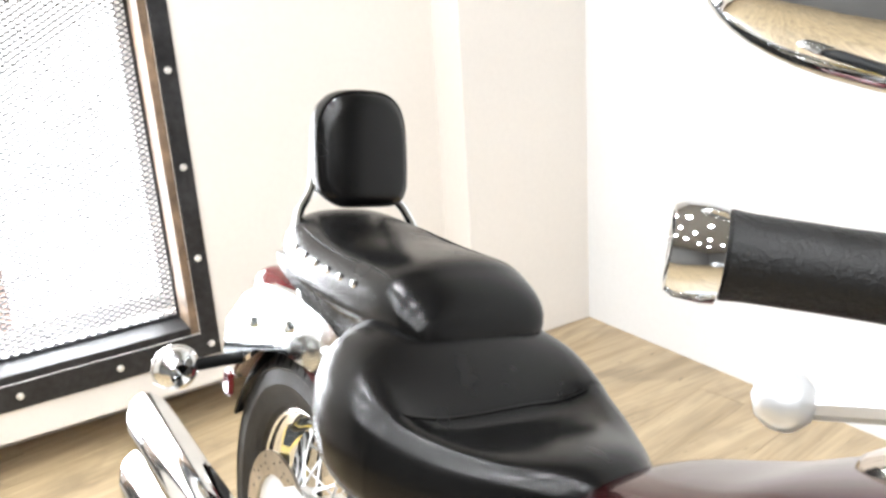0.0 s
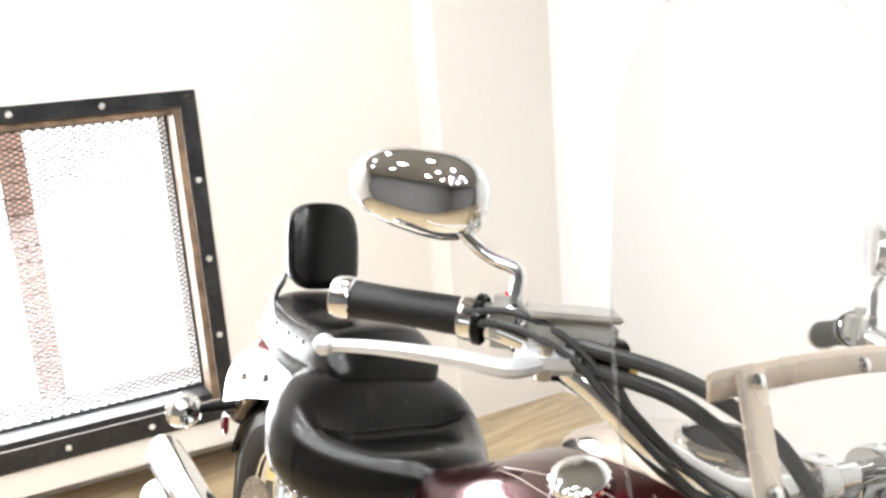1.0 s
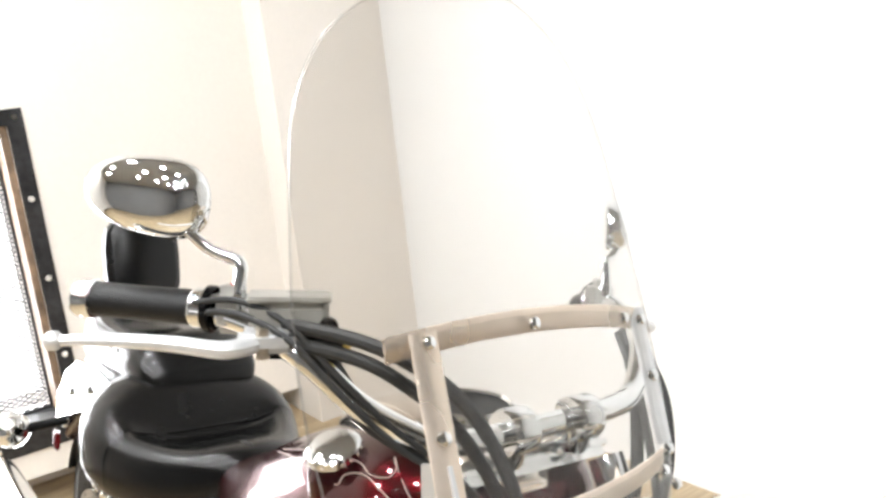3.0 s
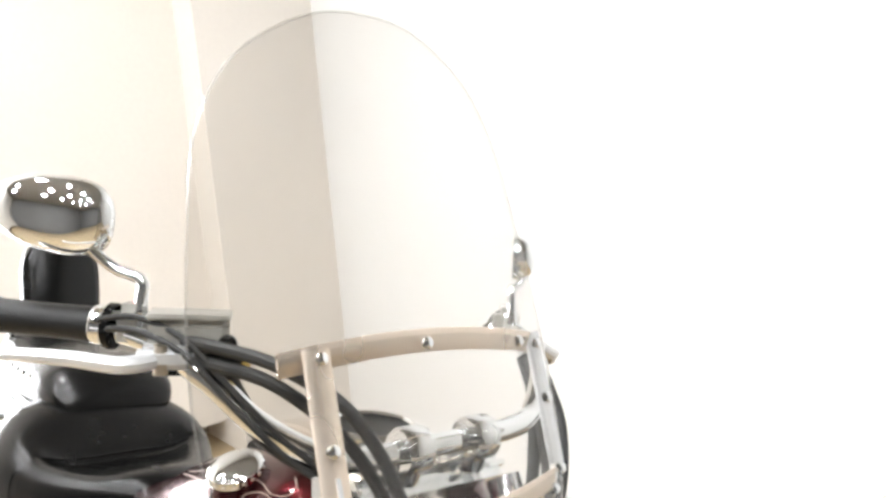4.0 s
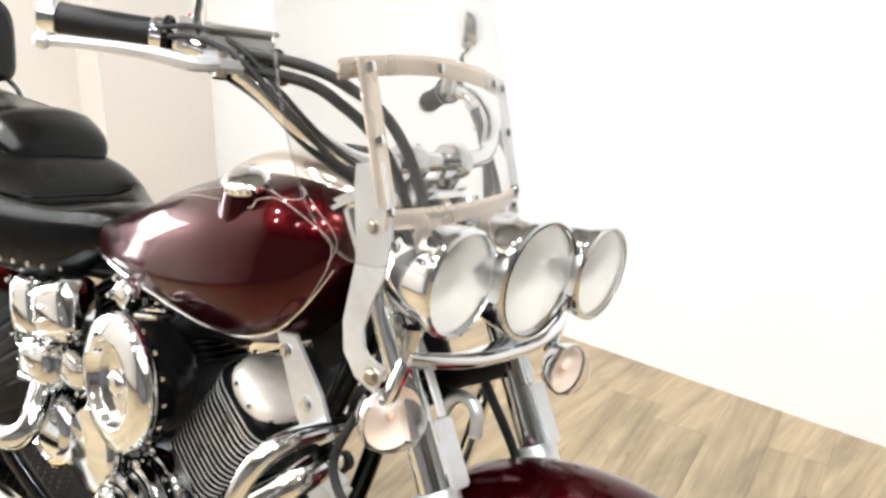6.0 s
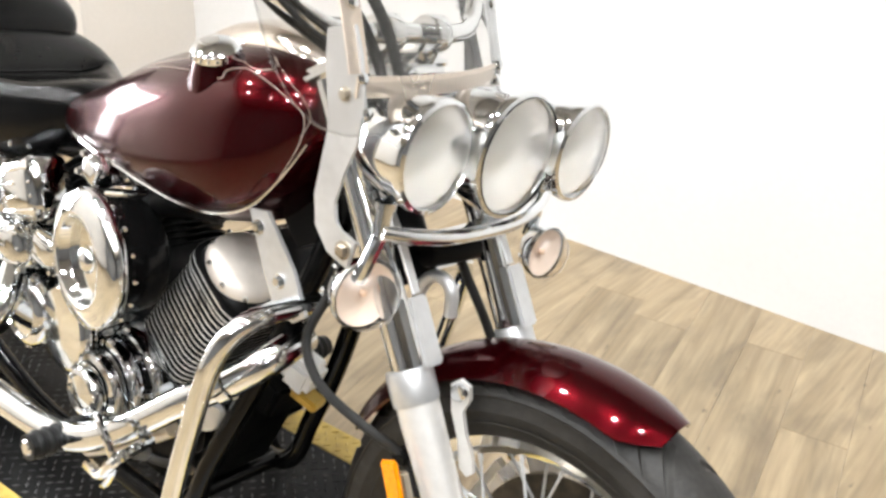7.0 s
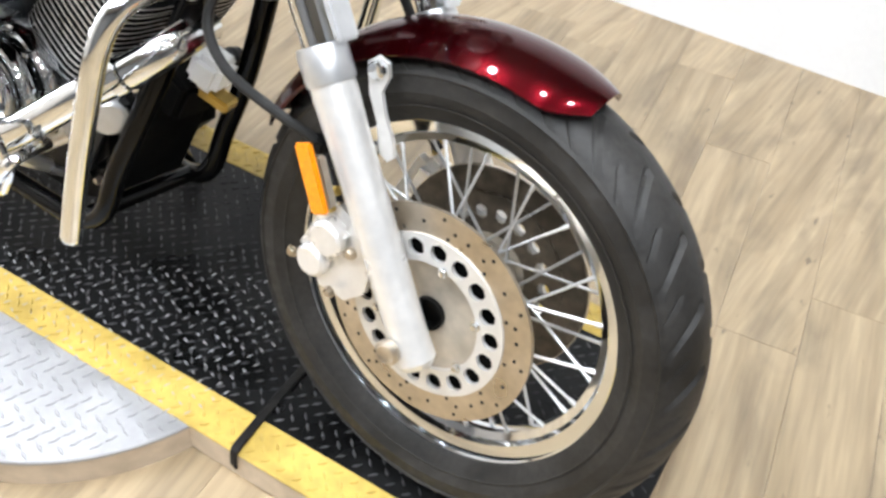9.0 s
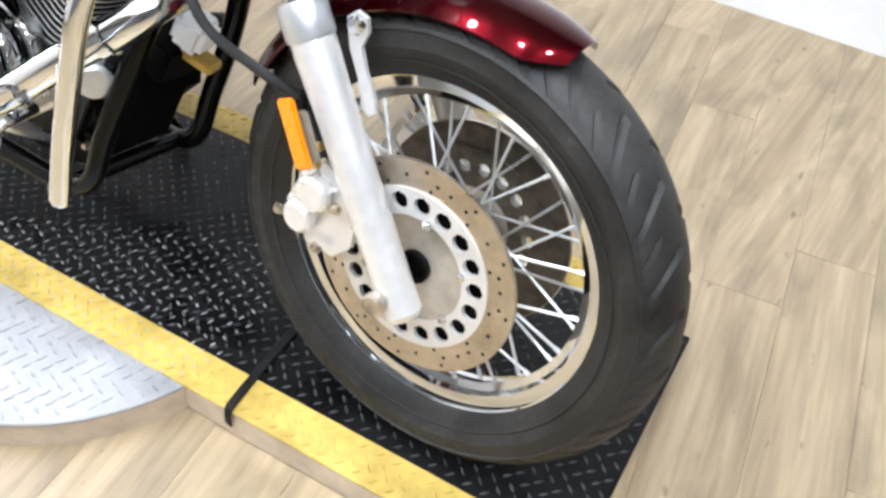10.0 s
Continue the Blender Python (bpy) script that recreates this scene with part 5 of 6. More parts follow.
for sy in (-1, 1):
    Geo().tube([pill_point(x, 90 - sy * (a - 90)) if sy > 0 else pill_point(x, a) for x, a in ((-1.64, 138), (-1.55, 139), (-1.45, 139), (-1.37, 137), (-1.325, 138), (-1.300, 142))], 0.0020, 6).part("seat_piping", LEATHER, pill, move=BODY2)
for sy in (-1, 1):
    sk = [(-1.315, 0.76), (-1.315, 0.70), (-1.335, 0.672), (-1.38, 0.69), (-1.46, 0.735), (-1.56, 0.765), (-1.64, 0.785), (-1.645, 0.812), (-1.55, 0.820), (-1.42, 0.820), (-1.345, 0.806)]
    flap = Geo().slab([(x, sy * (0.118 - (0.84 - z) * 0.22 - 0.12 * max(0, -x - 1.60)), z) for x, z in sk], (0, sy * 0.006, 0)).part("seat_flap", LEATHER, pill, "studded vinyl side flap", move=BODY2)
    for k in range(6):
        t = k / 5
        x = -1.365 - 0.20 * t
        q = pill_point(x, 164)
        Geo().ball((q.x, -sy * q.y, q.z), 0.0062, (1, 0.6, 1), 10).part("stud", CHROME, flap, move=BODY2)
# backrest
pad_rings = []
for dep, sc in ((0.0, 0.90), (0.006, 0.985), (0.016, 1.0), (0.034, 0.985), (0.044, 0.93), (0.050, 0.80)):
    ring = []
    for k in range(44):
        a = 2 * math.pi * k / 44
        ca, sa = math.cos(a), math.sin(a)
        ex = 0.42 if sa < 0 else 0.70
        yy = 0.078 * math.copysign(abs(ca) ** ex, ca) * (1 + 0.03 * sa)
        zz = (0.096 if sa > 0 else 0.080) * math.copysign(abs(sa) ** ex, sa)
        ring.append(Vector((-1.655 + dep - 0.22 * (zz) * sc - 0.012 * (ca * ca), yy * sc, 0.970 + zz * sc)))
    pad_rings.append(ring)
pad = Geo().loft(pad_rings).part("backrest_pad", LEATHER, bike, "black vinyl backrest pad", crease=60)
Geo().tube([p + Vector((0.001, 0, 0)) for p in pad_rings[3][::2]], 0.0024, 6, closed=True).part("pad_piping", LEATHER, pad)
for sy in (-1, 1):
    Geo().tube([(-1.54, sy * 0.118, 0.735), (-1.60, sy * 0.114, 0.80), (-1.650, sy * 0.096, 0.868), (-1.672, sy * 0.068, 0.905), (-1.690, sy * 0.05, 0.97), (-1.700, sy * 0.03, 1.01)], 0.0075, 10).part("sissy_bar", CHROME, bike, "chrome backrest bar")
Geo().box((-1.672, 0.0, 0.96), (0.008, 0.11, 0.13), Euler((0, radians(12), 0)).to_matrix(), 0.003).part("pad_plate", CHROME, bike)

# ---- rear end
RX = Vector((-1.640, 0.0, 0.322))
arch(RX, 0.385, 0.105, 0.06, 30, 154, n=56).part("rear_fender", MAROON, bike, "glossy maroon rear fender")
arch(RX, 0.352, 0.100, 0.07, 128, 160, n=24).part("inner_fender", PLASTIC, bike, "black inner fender")
for sy in (-1, 1):
    rl = [(-1.36, 0.715), (-1.40, 0.66), (-1.50, 0.665), (-1.62, 0.655), (-1.74, 0.62), (-1.84, 0.555), (-1.90, 0.56), (-1.88, 0.63), (-1.80, 0.70), (-1.70, 0.745), (-1.58, 0.76), (-1.46, 0.755)]
    rail = Geo().slab([(x, RX.y + sy * 0.108, z) for x, z in rl], (0, sy * 0.016, 0))
    rail = rail.part("fender_rail", CHROME, bike, "broad chrome fender rail", crease=50)
    for x, z in ((-1.46, 0.71), (-1.60, 0.705), (-1.75, 0.665)):
        Geo().lathe([(0.011, 0), (0.010, 0.006), (0.0001, 0.008)], (x, RX.y + sy * 0.124, z), (0, sy, 0), 16).part("cap_bolt", CHROME, rail)
    sp = Geo().tube([(-1.80, RX.y + sy * 0.125, 0.585), (-1.80, RX.y + sy * 0.205, 0.580)], 0.011, 12, curved=False).part("signal_stalk", PLASTIC, bike, "black signal stalk")
    c = Vector((-1.802, RX.y + sy * 0.240, 0.579))
    Geo().tube([(-1.80, RX.y + sy * 0.20, 0.580), c], 0.009, 12, curved=False).part("signal_neck", CHROME, sp)
    sig = Geo().lathe([(0.0001, -0.038), (0.018, -0.036), (0.031, -0.024), (0.037, -0.008), (0.039, 0.0), (0.037, 0.004), (0.026, 0.014), (0.0001, 0.018)], c, (-1, 0, 0), 32).part("turn_signal", CHROME, bike, "chrome bullet rear turn signal")
    Geo().lathe([(0.040, -0.003), (0.041, 0.0), (0.040, 0.004)], c, (-1, 0, 0), 32).part("signal_ring", CHROME, sig)
Geo().box((-1.79, RX.y - 0.15, 0.545), (0.03, 0.012, 0.045), None, 0.004).part("side_marker", DARK_RED, bike, "red side reflector")
Geo().lathe([(0.0001, 0.045), (0.020, 0.040), (0.036, 0.022), (0.042, 0.0), (0.042, -0.05), (0.030, -0.06)], (-1.965, RX.y, 0.655), (-1, 0, 0.35), 28).part("tail_lamp", DARK_RED, bike, "red tail lamp")
rw = Geo().lathe([(0.03, -0.10), (0.06, -0.095), (0.07, -0.08), (0.07, -0.05), (0.045, -0.03), (0.045, 0.03), (0.07, 0.05), (0.07, 0.08), (0.03, 0.10)], RX, (0, 1, 0), 32).part("rear_wheel", ALU, bike, "rear wheel with wire spokes")
tyre("tyre", RX, 0.198, 0.322, 0.083, rw, 30, "wide black rear tyre")
rim(RX, 0.2005, 0.055, rw)
spokes(RX, 0.065, 0.172, 0.055, rw)
brake_disc(RX, RX.y - 0.108, 0.141, rw, carrier=False)
Geo().lathe([(0.10, 0.0), (0.075, 0.006), (0.05, 0.012), (0.02, 0.014), (0.0001, 0.014)], (RX.x, RX.y - 0.106, RX.z), (0, -1, 0), 40).part("disc_centre", CARRIER, rw)
Geo().box((-1.50, RX.y - 0.115, 0.300), (0.34, 0.025, 0.055), Euler((0, radians(4), 0)).to_matrix(), 0.010).part("swingarm", ENGINE, bike)
Geo().box((-1.54, RX.y - 0.128, 0.42), (0.09, 0.05, 0.055), None, 0.012).part("rear_caliper", ALU, bike)
Geo().box((-1.78, RX.y, 0.62), (0.05, 0.20, 0.03), None, 0.006).part("fender_crossbar", BLACK, bike)

# ---- exhaust
hd = Geo().tube([(-0.405, -0.055, 0.541), (-0.402, -0.114, 0.526), (-0.430, -0.149, 0.493), (-0.490, -0.184, 0.441), (-0.575, -0.214, 0.366), (-0.650, -0.231, 0.316), (-0.730, -0.244, 0.293), (-0.890, -0.254, 0.286), (-1.040, -0.257, 0.283)], 0.0225, 16).part("exhaust_header", CHROME, bike, "chrome exhaust header")
Geo().tube([(-0.950, -0.109, 0.541), (-0.980, -0.159, 0.481), (-0.950, -0.209, 0.401), (-0.990, -0.234, 0.376), (-1.090, -0.241, 0.373)], 0.0225, 14).part("exhaust_header", CHROME, bike, "chrome exhaust header")
for y, z, x0, x1 in ((-0.262, 0.305, -1.02, -1.90), (-0.235, 0.392, -1.08, -1.96)):
    d = Vector((x1 - x0, 0, 0.012)).normalized()
    n = 28
    rings = []
    for s, r in ((0, 0.024), (0.04, 0.034), (0.12, 0.043), (0.40, 0.046), (0.86, 0.046), (0.90, 0.045)):
        L = abs(x1 - x0) * s / 0.90
        ring = []
        for k in range(n):
            a = 2 * math.pi * k / n
            sl = (0.055 * math.sin(a)) if s > 0.87 else 0
            ring.append(Vector((x0 - L - sl, y + r * math.cos(a), z + 0.012 * s + r * math.sin(a))))
        rings.append(ring)
    cen = sum(rings[-1], Vector()) / n
    inner = [cen + (p - cen) * 0.90 for p in rings[-1]]
    deep = [p + Vector((0.100, 0.000, 0.000)) for p in inner]
    muf = Geo().loft(rings + [inner, deep], caps=True).part("muffler", CHROME, bike, "chrome slash-cut muffler")
    Geo().ribbon([(x0 - 0.45, y - 0.046, z - 0.02), (x0 - 0.45, y - 0.050, z + 0.006), (x0 - 0.45, y - 0.046, z + 0.03)], (1.000, 0.000, 0.000), 0.02, 0.004).part("muffler_clamp", CHROME, muf)

Geo().lathe([(0.024, -0.010), (0.0265, -0.008), (0.0265, 0.008), (0.024, 0.010)], (-0.445, -0.160, 0.480), (-0.550, -0.350, -0.500), 24).part("header_collar", CHROME, hd, "chrome clamp ring")
Geo().tube([(-0.550, -0.159, 0.356), (-0.610, -0.184, 0.311), (-0.690, -0.204, 0.266)], 0.014, 12).part("lower_pipe", STEEL, bike, "tan lower pipe")

# ---- frame
for sy in (-1, 1):
    Geo().tube([(-0.385, sy * 0.035, 0.745), (-0.392, sy * 0.055, 0.665), (-0.430, sy * 0.075, 0.54), (-0.478, sy * 0.095, 0.40), (-0.525, sy * 0.105, 0.285), (-0.552, sy * 0.107, 0.205), (-0.595, sy * 0.110, 0.170), (-0.68, sy * 0.115, 0.162), (-1.0, sy * 0.120, 0.175), (-1.25, sy * 0.12, 0.25)], 0.0165, 14).part("down_tube", BLACK, bike, "black frame tube")
    Geo().tube([(-0.42, sy * 0.03, 0.80), (-0.62, sy * 0.05, 0.70), (-0.90, sy * 0.08, 0.665), (-1.20, sy * 0.11, 0.64), (-1.40, sy * 0.11, 0.66)], 0.016, 12).part("top_rail", BLACK, bike, "black frame rail")
Geo().tube([(-0.60, -0.11, 0.170), (-0.60, 0.11, 0.170)], 0.014, 12, curved=False).part("cross_tube", BLACK, bike)
Geo().box((-0.395, 0, 0.775), (0.055, 0.075, 0.17), Euler((0, radians(-30), 0)).to_matrix(), 0.012).part("neck_cover", PLASTIC, bike, "black steering neck cover")
Geo().slab([(-0.36, -0.045, 0.87), (-0.345, -0.045, 0.80), (-0.375, -0.050, 0.70), (-0.44, -0.055, 0.66), (-0.50, -0.05, 0.71), (-0.46, -0.045, 0.83)], (0, 0.09, 0)).part("neck_shroud", PLASTIC, bike, "black neck shroud")
Geo().tube([(-0.37, -0.058, 0.835), (-0.44, -0.062, 0.825), (-0.50, -0.060, 0.815)], 0.008, 8).part("wire_loom", BLACK, bike)

Geo().box((-0.452, 0.0, 0.446), (0.050, 0.060, 0.050), Euler((0, radians(20), radians(15))).to_matrix(), 0.010).part("regulator_cover", WHITE_CAP, bike, "white plastic cap behind the frame tubes")
Geo().box((-0.492, -0.010, 0.405), (0.060, 0.075, 0.070), Euler((0, radians(25), 0)).to_matrix(), 0.008).part("regulator", PLASTIC, bike, "black finned regulator")
Geo().box((-0.440, 0.0, 0.409), (0.050, 0.034, 0.016), Euler((0, radians(20), radians(15))).to_matrix(), 0.003).part("regulator_clip", BRASS, bike, "brassy clip under the white cap")
lower = Geo().slab([(x, -0.088, z) for x, z in ((-0.505, 0.405), (-0.535, 0.310), (-0.580, 0.205), (-0.640, 0.182), (-0.80, 0.182), (-0.80, 0.405))], (0, 0.150, 0)).part("lower_case", ENGINE, bike, "black lower engine casing")
Geo().lathe([(0.034, 0), (0.034, 0.006), (0.029, 0.010), (0.012, 0.011), (0.0001, 0.011)], (-0.625, -0.088, 0.290), (0, -1, 0), 30).part("sump_cover", WORN, lower, "dull round sump cover")
for x, z in ((-0.545, 0.345), (-0.585, 0.235), (-0.700, 0.215), (-0.640, 0.355)):
    Geo().bolt((x, -0.088, z), (0, -1, 0), 0.006, 0.007).part("bolt", STEEL, lower)
Geo().tube([(-0.520, -0.095, 0.395), (-0.555, -0.108, 0.330), (-0.600, -0.110, 0.250), (-0.680, -0.105, 0.215)], 0.0075, 10).part("breather_hose", HOSE, lower)
for k in range(5):
    Geo().box((-0.530 - 0.018 * k, -0.091, 0.335 - 0.024 * k), (0.030, 0.008, 0.010), Euler((0, radians(20), 0)).to_matrix(), 0.002).part("casing_rib", ENGINE, lower)

# ---- engine
CRANK = Vector((-0.742, 0, 0.394))
case = Geo()
prof = [(-0.545, 0.30), (-0.545, 0.42), (-0.59, 0.50), (-0.68, 0.535), (-0.80, 0.535), (-0.92, 0.50), (-1.02, 0.46), (-1.06, 0.36), (-1.02, 0.27), (-0.85, 0.225), (-0.62, 0.225)]
case.slab([(x, -0.102, z) for x, z in prof], (0, 0.204, 0))
case.part("crankcase", ENGINE, bike, "black crankcase")
FB = Vector((-0.697, 0, 0.361))
for tilt, nm, foot in ((36, "front", FB), (-42, "rear", CRANK)):
    d = Vector((math.sin(radians(tilt)), 0, math.cos(radians(tilt))))
    u = Vector((d.z, 0, -d.x))
    cyl = Geo().lathe([(0.066, 0.10), (0.066, 0.27), (0.06, 0.29), (0.0001, 0.295)], foot, d, 32).part("cylinder", ENGINE, bike, "black finned cylinder")
    cut = 0.030 if nm == "front" else 0.0
    for k in range(18 if cut else 21):
        s = 0.070 + k * 0.0118
        hw, hd2 = (0.071, 0.122) if k < 16 else (0.074, 0.125)
        ring = []
        for q in range(28):
            a = 2 * math.pi * q / 28
            ca, sa = math.cos(a), math.sin(a)
            ring.append((hw * math.copysign(abs(ca) ** 0.45, ca), hd2 * math.copysign(abs(sa) ** 0.38, sa)))
        rings = [[foot + d * (s + h) + u * p * f + Vector((0, q, 0)) * f for p, q in ring] for h, f in ((-0.0018, 0.985), (-0.0008, 1.0), (0.0008, 1.0), (0.0018, 0.985))]
        fin = Geo().loft(rings).part("fin", ENGINE, cyl)
        if nm == "rear":
            continue
        Geo().loft([[foot + d * (s + h) + u * p * 1.004 + Vector((0, q, 0)) * 1.004 for p, q in ring] for h in (-0.0016, 0.0016)], caps=False).part("fin_edge", FIN, fin, "machined bright fin edge")
    # polished rocker cover that closes the top of the cylinder
    rings = []
    for h, f in ((0.303, 0.90), (0.306, 0.94), (0.311, 0.92), (0.317, 0.84), (0.322, 0.70), (0.325, 0.45), (0.326, 0.15)):
        rings.append([foot + d * (h - cut) + u * p * f * 0.96 + Vector((0, q, 0)) * f * 1.00 for p, q in ring])
    head = Geo().loft(rings).part("rocker_cover", ENGINE, bike, "black rocker cover", crease=60)
    for q in (25, 65, 115, 155, 205, 245, 295, 335):
        Geo().bolt(foot + d * (0.312 - cut) + u * 0.064 * math.cos(radians(q)) + Vector((0, 0.100 * math.sin(radians(q)), 0)), d, 0.005, 0.008).part("bolt", CHROME, head)
# domed polished cap on the head of the front cylinder
d = Vector((math.sin(radians(36)), 0, math.cos(radians(36))))
u = Vector((d.z, 0, -d.x))
rings = []
for h, f in ((0.306, 0.96), (0.313, 1.0), (0.320, 0.985), (0.327, 0.93), (0.333, 0.82), (0.337, 0.66), (0.340, 0.45), (0.341, 0.2)):
    rings.append([FB + d * (h - 0.030) - u * 0.006 + u * 0.060 * f * math.copysign(abs(math.cos(q)) ** 0.85, math.cos(q)) + Vector((0, -0.060 + 0.060 * f * math.copysign(abs(math.sin(q)) ** 0.85, math.sin(q)), 0)) for q in (2 * math.pi * k / 40 for k in range(40))])
# the cap's bright cream reflection comes from its base colour
hcap = Geo().loft(rings).part("head_cap", CAPPED, bike, "domed polished cylinder head cap, cream reflection in its colour", crease=50)
for q in range(10):
    a = 2 * math.pi * q / 10
    Geo().ball(FB + d * 0.292 - u * 0.006 + u * 0.061 * math.cos(a) + Vector((0, -0.060 + 0.061 * math.sin(a), 0)), 0.0045, n=8).part("bolt", CHROME, hcap)
# engine hanger plate with two bolts
hg = Geo().slab([(x + 0.018, -0.128, z - 0.014) for x, z in ((-0.474, 0.738), (-0.440, 0.744), (-0.382, 0.684), (-0.352, 0.632), (-0.372, 0.616), (-0.408, 0.622), (-0.436, 0.664))], (0, -0.006, 0)).part("engine_hanger", SATIN, bike, "alloy engine hanger plate")
for x, z in ((-0.452, 0.720), (-0.404, 0.662), (-0.376, 0.630)):
    Geo().bolt((x + 0.018, -0.134, z - 0.014), (0, -1, 0), 0.0075, 0.006).part("bolt", CHROME, hg)
# air cleaner
AC = Vector((-0.674, -0.135, 0.585))
AD = Vector((-0.12, -1, 0))
ac = Geo().lathe([(0.0001, 0.0), (0.076, 0.0), (0.084, 0.012), (0.088, 0.070), (0.086, 0.080)], AC, AD, 56).part("air_cleaner", BLACK, bike, "round black air cleaner with chrome cover")
dish = Geo().lathe([(0.086, 0.070), (0.097, 0.071), (0.102, 0.077), (0.103, 0.086), (0.100, 0.093), (0.094, 0.097), (0.072, 0.1035), (0.066, 0.1035), (0.063, 0.100), (0.062, 0.088), (0.060, 0.0855), (0.020, 0.0855), (0.018, 0.092), (0.012, 0.096), (0.0001, 0.097)], AC, AD, 64).part("cover_dish", CHROME, ac, "dished chrome air cleaner cover", crease=50)
for k in range(16):
    a = 2 * math.pi * k / 16
    Geo().ball(AC + AD.normalized() * 0.074 + Vector((math.cos(a), 0, math.sin(a))) * 0.0955, 0.0045, n=6).part("edge_stud", CHROME, ac)
# chrome side covers low on the engine
def side_cover(x, z, r, y0, y1, name, label, step=0.0):
    h = y0 - y1
    g = Geo().lathe([(r, 0), (r * 1.01, h * 0.35), (r * 0.97, h * 0.72), (r * 0.86, h * 0.92), (r * 0.70, h), (r * 0.66, h * (1 - step)), (r * 0.25, h * (1 - step)), (0.0001, h * (1 - step))], (x, y0, z), (0, -1, 0), 44)
    ob = g.part(name, CHROME, bike, label, crease=45)
    for k in range(7):
        a = 2 * math.pi * k / 7 + 0.3
        Geo().bolt((x + r * 0.99 * math.cos(a), y0 - h * 0.55, z + r * 0.99 * math.sin(a)), (0, -1, 0), 0.005, 0.007).part("bolt", CHROME, ob)
    return ob


side_cover(-0.795, 0.420, 0.084, -0.100, -0.172, "clutch_housing", "chrome clutch housing", 0.10)
clutch = Geo().lathe([(0.071, 0.0), (0.072, 0.012), (0.069, 0.020), (0.064, 0.024), (0.0001, 0.027)], (-0.790, -0.172, 0.424), (-0.10, -1, 0.05), 48).part("clutch_cover", CHROME, bike, "polished flat chrome clutch cover", crease=35)
Geo().lathe([(0.0725, 0.004), (0.0745, 0.006), (0.0725, 0.008)], (-0.790, -0.172, 0.424), (-0.10, -1, 0.05), 48).part("cover_gasket", BLACK, clutch)
# stepped crank end cover: three rings with dark grooves and a domed cap
CC = Vector((-0.700, -0.100, 0.360))
crank = Geo().lathe([(0.094, 0.0), (0.095, 0.040), (0.091, 0.048), (0.080, 0.050)], CC, (0, -1, 0), 56).part("crank_cover", CHROME, bike, "stepped chrome crank end cover", crease=35)
for r, h0, h1 in ((0.079, 0.046, 0.074), (0.060, 0.070, 0.096), (0.040, 0.092, 0.116)):
    Geo().lathe([(r + 0.004, h0), (r + 0.004, h0 + 0.008)], CC, (0, -1, 0), 48).part("groove", BLACK, crank)
    Geo().lathe([(r - 0.002, h0 + 0.002), (r, h0 + 0.006), (r, h1 - 0.006), (r - 0.003, h1), (r * 0.80, h1 + 0.002), (r * 0.70, h1 - 0.001), (0.0001, h1 + (0.004 if r < 0.05 else -0.001))], CC, (0, -1, 0), 48).part("step_ring", CHROME, crank, crease=35)
for k in range(9):
    a = 2 * math.pi * k / 9 + 0.2
    Geo().bolt(CC + Vector((0.086 * math.cos(a), -0.048, 0.086 * math.sin(a))), (0, -1, 0), 0.0055, 0.008).part("bolt", CHROME, crank)
side_cover(-0.965, 0.381, 0.070, -0.125, -0.175, "gear_cover", "chrome gear cover", 0.10)


def pod(c, size, tilt, name, label, ribs=0):
    """A rounded chrome cover with cast ribs and bolts."""
    m = Euler((0, radians(tilt), 0)).to_matrix()
    c = Vector(c)
    rings = []
    for y, f in ((0.5, 0.90), (0.30, 1.0), (0.0, 1.0), (-0.20, 0.97), (-0.36, 0.88), (-0.46, 0.70), (-0.5, 0.42)):
        ring = []
        for k in range(32):
            a = 2 * math.pi * k / 32
            ca, sa = math.cos(a), math.sin(a)
            ring.append(c + m @ Vector((size[0] / 2 * f * math.copysign(abs(ca) ** 0.55, ca), size[1] * y, size[2] / 2 * f * math.copysign(abs(sa) ** 0.55, sa))))
        rings.append(ring)
    ob = Geo().loft(rings).part(name, CHROME, bike, label, crease=50)
    for k in range(ribs):
        z = size[2] * (-0.30 + 0.60 * k / max(1, ribs - 1))
        Geo().tube([c + m @ Vector((-size[0] * 0.40, -size[1] * 0.38, z)), c + m @ Vector((0, -size[1] * 0.47, z)), c + m @ Vector((size[0] * 0.40, -size[1] * 0.38, z))], 0.0038, 8).part("rib", CHROME, ob)
    for q in (-1, 1):
        for w in (-1, 1):
            Geo().bolt(c + m @ Vector((size[0] * 0.42 * q, -size[1] * 0.30, size[2] * 0.40 * w)), (0, -1, 0), 0.0055, 0.008).part("bolt", CHROME, ob)
    return ob


pod((-0.950, -0.159, 0.601), (0.125, 0.070, 0.110), -20, "head_cover", "ribbed chrome cylinder head cover", 4)
pod((-0.990, -0.159, 0.496), (0.120, 0.070, 0.085), -8, "side_cover", "ribbed chrome engine side cover", 3)
pod((-0.895, -0.149, 0.516), (0.080, 0.060, 0.060), 10, "breather_cover", "chrome breather cover", 2)
pod((-1.065, -0.149, 0.571), (0.090, 0.060, 0.120), -14, "battery_side_cover", "chrome side cover", 0)
pod((-0.760, -0.159, 0.687), (0.052, 0.040, 0.042), 24, "carburettor_bracket", "angular chrome carburettor bracket", 0)
for z in (0.655, 0.667, 0.679):
    Geo().tube([(-0.66, -0.120, z + 0.022), (-0.71, -0.132, z + 0.006), (-0.78, -0.135, z - 0.012)], 0.0035, 6).part("fuel_pipe", CHROME, bike)
Geo().tube([(-0.710, -0.104, 0.631), (-0.660, -0.121, 0.663), (-0.610, -0.114, 0.679), (-0.560, -0.089, 0.681)], 0.021, 14).part("intake_pipe", PLASTIC, bike)
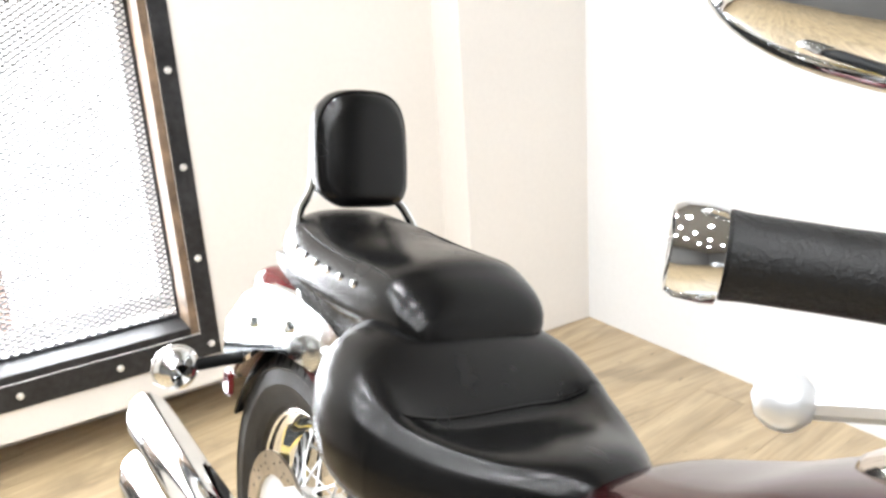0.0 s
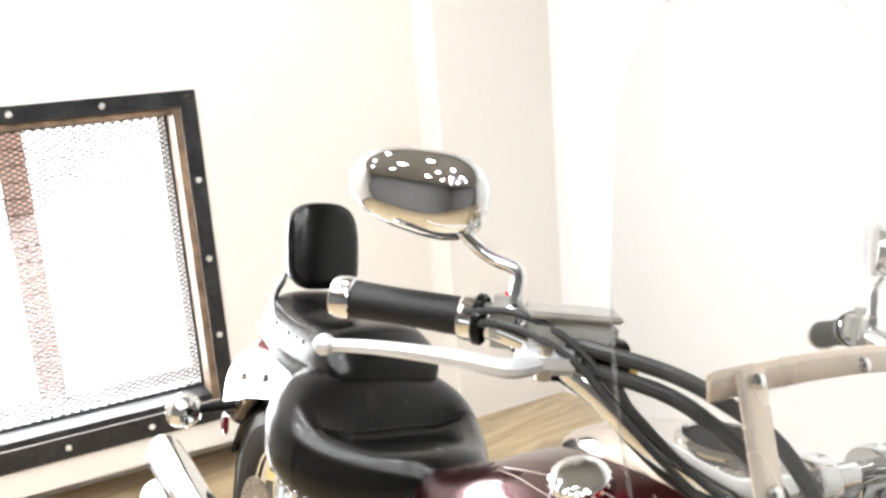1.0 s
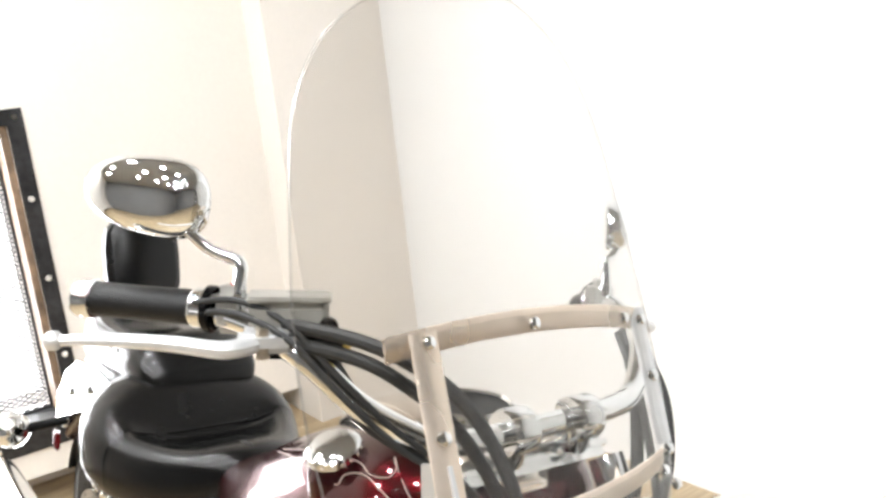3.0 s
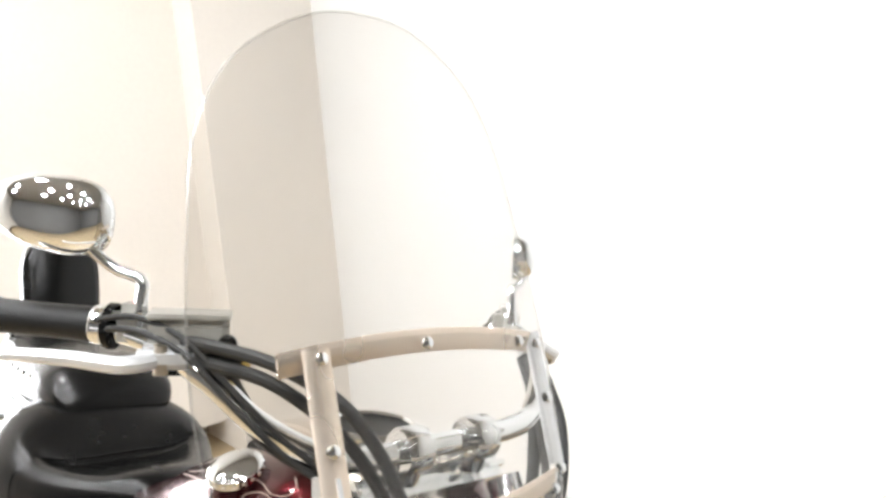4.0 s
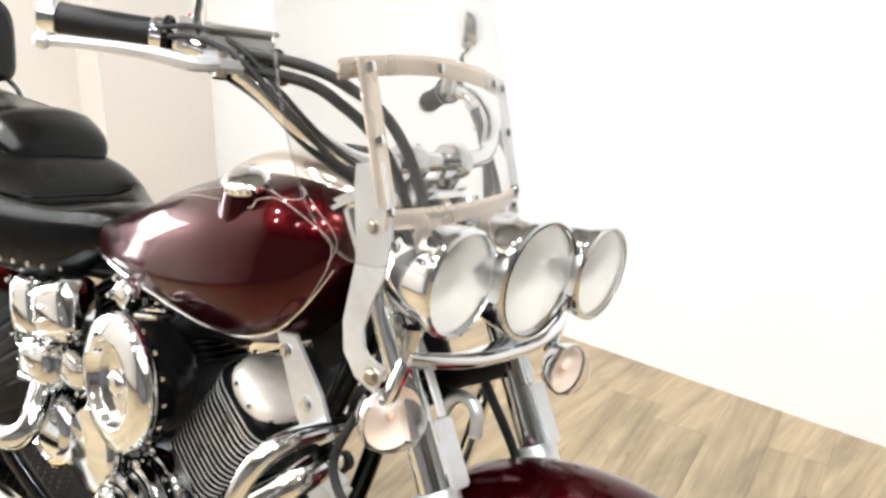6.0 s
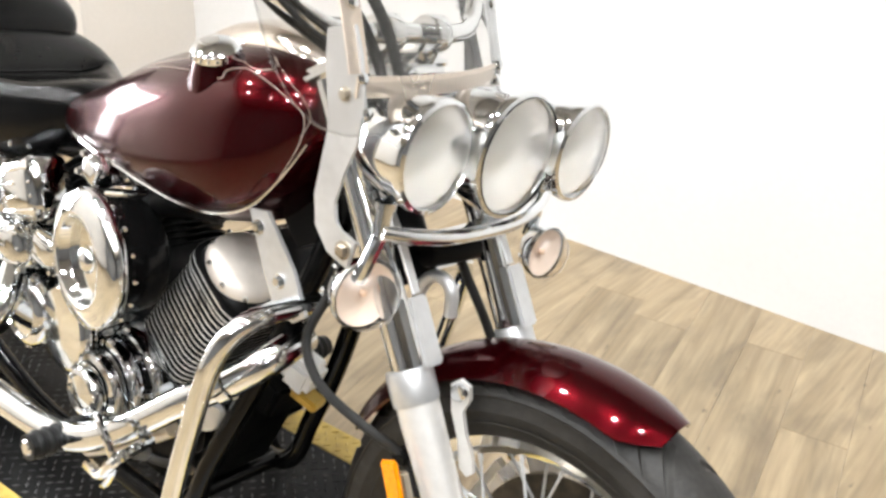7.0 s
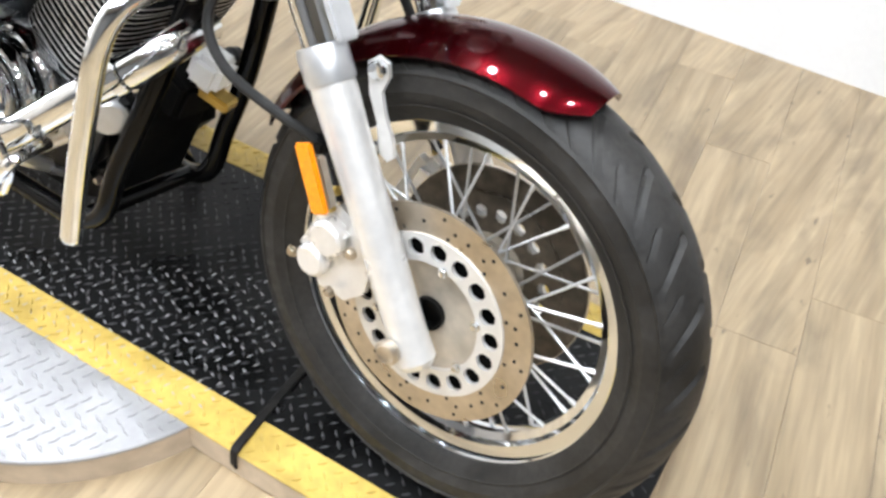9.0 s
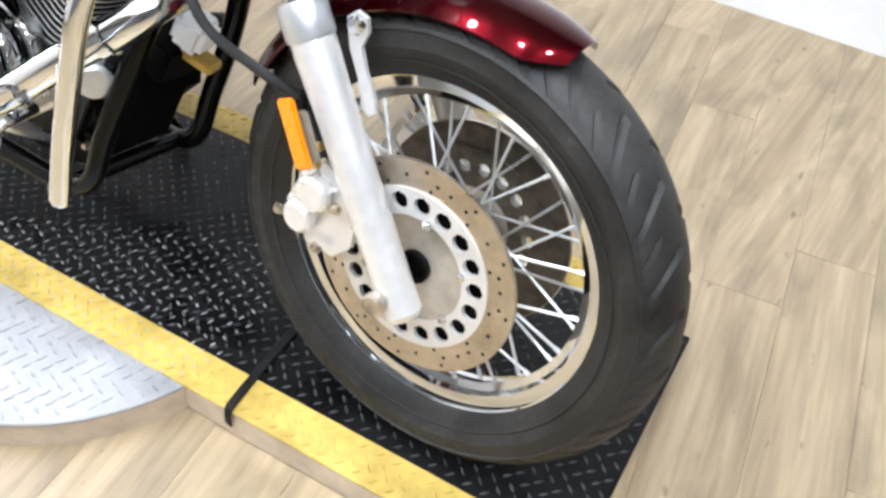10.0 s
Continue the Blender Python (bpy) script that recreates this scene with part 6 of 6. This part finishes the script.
Geo().lathe([(0.022, 0), (0.026, 0.006), (0.0265, 0.024), (0.0250, 0.026), (0.0265, 0.028), (0.0265, 0.046), (0.022, 0.052), (0.0001, 0.053)], (-0.562, -0.085, 0.372), (0.750, -0.650, 0.000), 28).part("oil_filter", SATIN, bike, "ribbed silver oil filter")

# ---- engine guard, pegs, pedals
for sy in (-1, 1):
    gd = Geo().tube([(-0.355, sy * 0.095, 0.622), (-0.351, sy * 0.150, 0.627), (-0.350, sy * 0.195, 0.627), (-0.357, sy * 0.230, 0.610), (-0.370, sy * 0.248, 0.565), (-0.390, sy * 0.254, 0.470), (-0.410, sy * 0.255, 0.375), (-0.426, sy * 0.254, 0.292)], 0.0140, 16, step=7)
    gd.ball((-0.4265, sy * 0.254, 0.291), 0.0140)
    guard = gd.part("engine_guard", CHROME, bike, "chrome tubular engine guard")
    pg = Geo().tube([(-0.695, sy * 0.205, 0.300), (-0.695, sy * 0.300, 0.300)], 0.020, 16, curved=False)
    for k in range(5):
        pg.lathe([(0.0205, 0), (0.0225, 0.003), (0.0225, 0.008), (0.0205, 0.011)], (-0.695, sy * (0.215 + k * 0.016), 0.300), (0, sy, 0), 18)
    peg = pg.part("foot_peg", GRIP, bike, "black rubber foot peg")
    Geo().lathe([(0.012, 0), (0.010, 0.003), (0.0001, 0.0035)], (-0.695, sy * 0.300, 0.300), (0, sy, 0), 16).part("peg_end", CHROME, peg)
    Geo().tube([(-0.665, sy * 0.12, 0.235), (-0.66, sy * 0.17, 0.27), (-0.695, sy * 0.215, 0.300)], 0.012, 10).part("peg_bracket", SATIN, peg)
Geo().tube([(-0.64, -0.235, 0.275), (-0.58, -0.255, 0.300), (-0.545, -0.262, 0.335), (-0.535, -0.25, 0.352), (-0.54, -0.20, 0.356)], 0.0085, 10).part("brake_pedal", CHROME, bike, "chrome brake pedal")
Geo().tube([(-0.62, -0.22, 0.36), (-0.60, -0.25, 0.385), (-0.56, -0.262, 0.378), (-0.545, -0.255, 0.335), (-0.575, -0.245, 0.285), (-0.60, -0.235, 0.262)], 0.0060, 10).part("pedal_loop", CHROME, bike, "bent chrome pedal loop")
# side stand on the far side
Geo().tube([(-0.70, 0.13, 0.20), (-0.74, 0.22, 0.10), (-0.76, 0.268, 0.034)], [0.013, 0.012, 0.011], 12).part("side_stand", BLACK, bike, "black side stand, folded out")
Geo().box((-0.762, 0.272, 0.032), (0.06, 0.035, 0.008), Euler((radians(6), 0, 0)).to_matrix(), 0.003).part("stand_foot", BLACK, bike)

# ---------------------------------------------------------------- floor planks
PL, PW = 1.22, 0.152
PT = 10.5
turn = pose(0, 0, 0, 0, 0, PT)
plank_mesh = Geo().box((0, 0, 0), (PL - 0.0006, PW - 0.0006, 0.008), bevel=0.0004).part("plank", OAK, base).data
first = base.children[0]
made = 0
rng = random.Random(5)
far = Geo()
row = 0
while row < 64:
    v = -6.2 + row * PW
    u = -5.6 - rng.random() * PL
    while u < 3.6:
        cs, sn = math.cos(radians(PT)), math.sin(radians(PT))
        y_mid = sn * (u + PL / 2) + cs * v
        edge_x = east_x(y_mid) + 0.11
        a, b = max(u, (XL - 0.10 + sn * v) / cs), min(u + PL, (edge_x + sn * v) / cs)
        if b - a > 0.03 and YF - 0.05 < y_mid < YW + 0.40:
            c = turn @ Vector(((a + b) / 2, v, FLOOR - 0.004))
            if b - a > PL - 0.001 and c.x > -1.3 and c.y > -2.0:
                if made == 0:
                    ob = first
                else:
                    ob = new("plank", plank_mesh)
                    ob.parent = base
                ob.matrix_local = pose(c.x, c.y, c.z, 0, 0, PT)
                made += 1
            else:
                far.box(c, (b - a - 0.0006, PW - 0.0006, 0.008), turn.to_3x3(), bevel=0)
        u += PL
    row += 1
tagged(far.part("planks", OAK, base), kind="stuff")
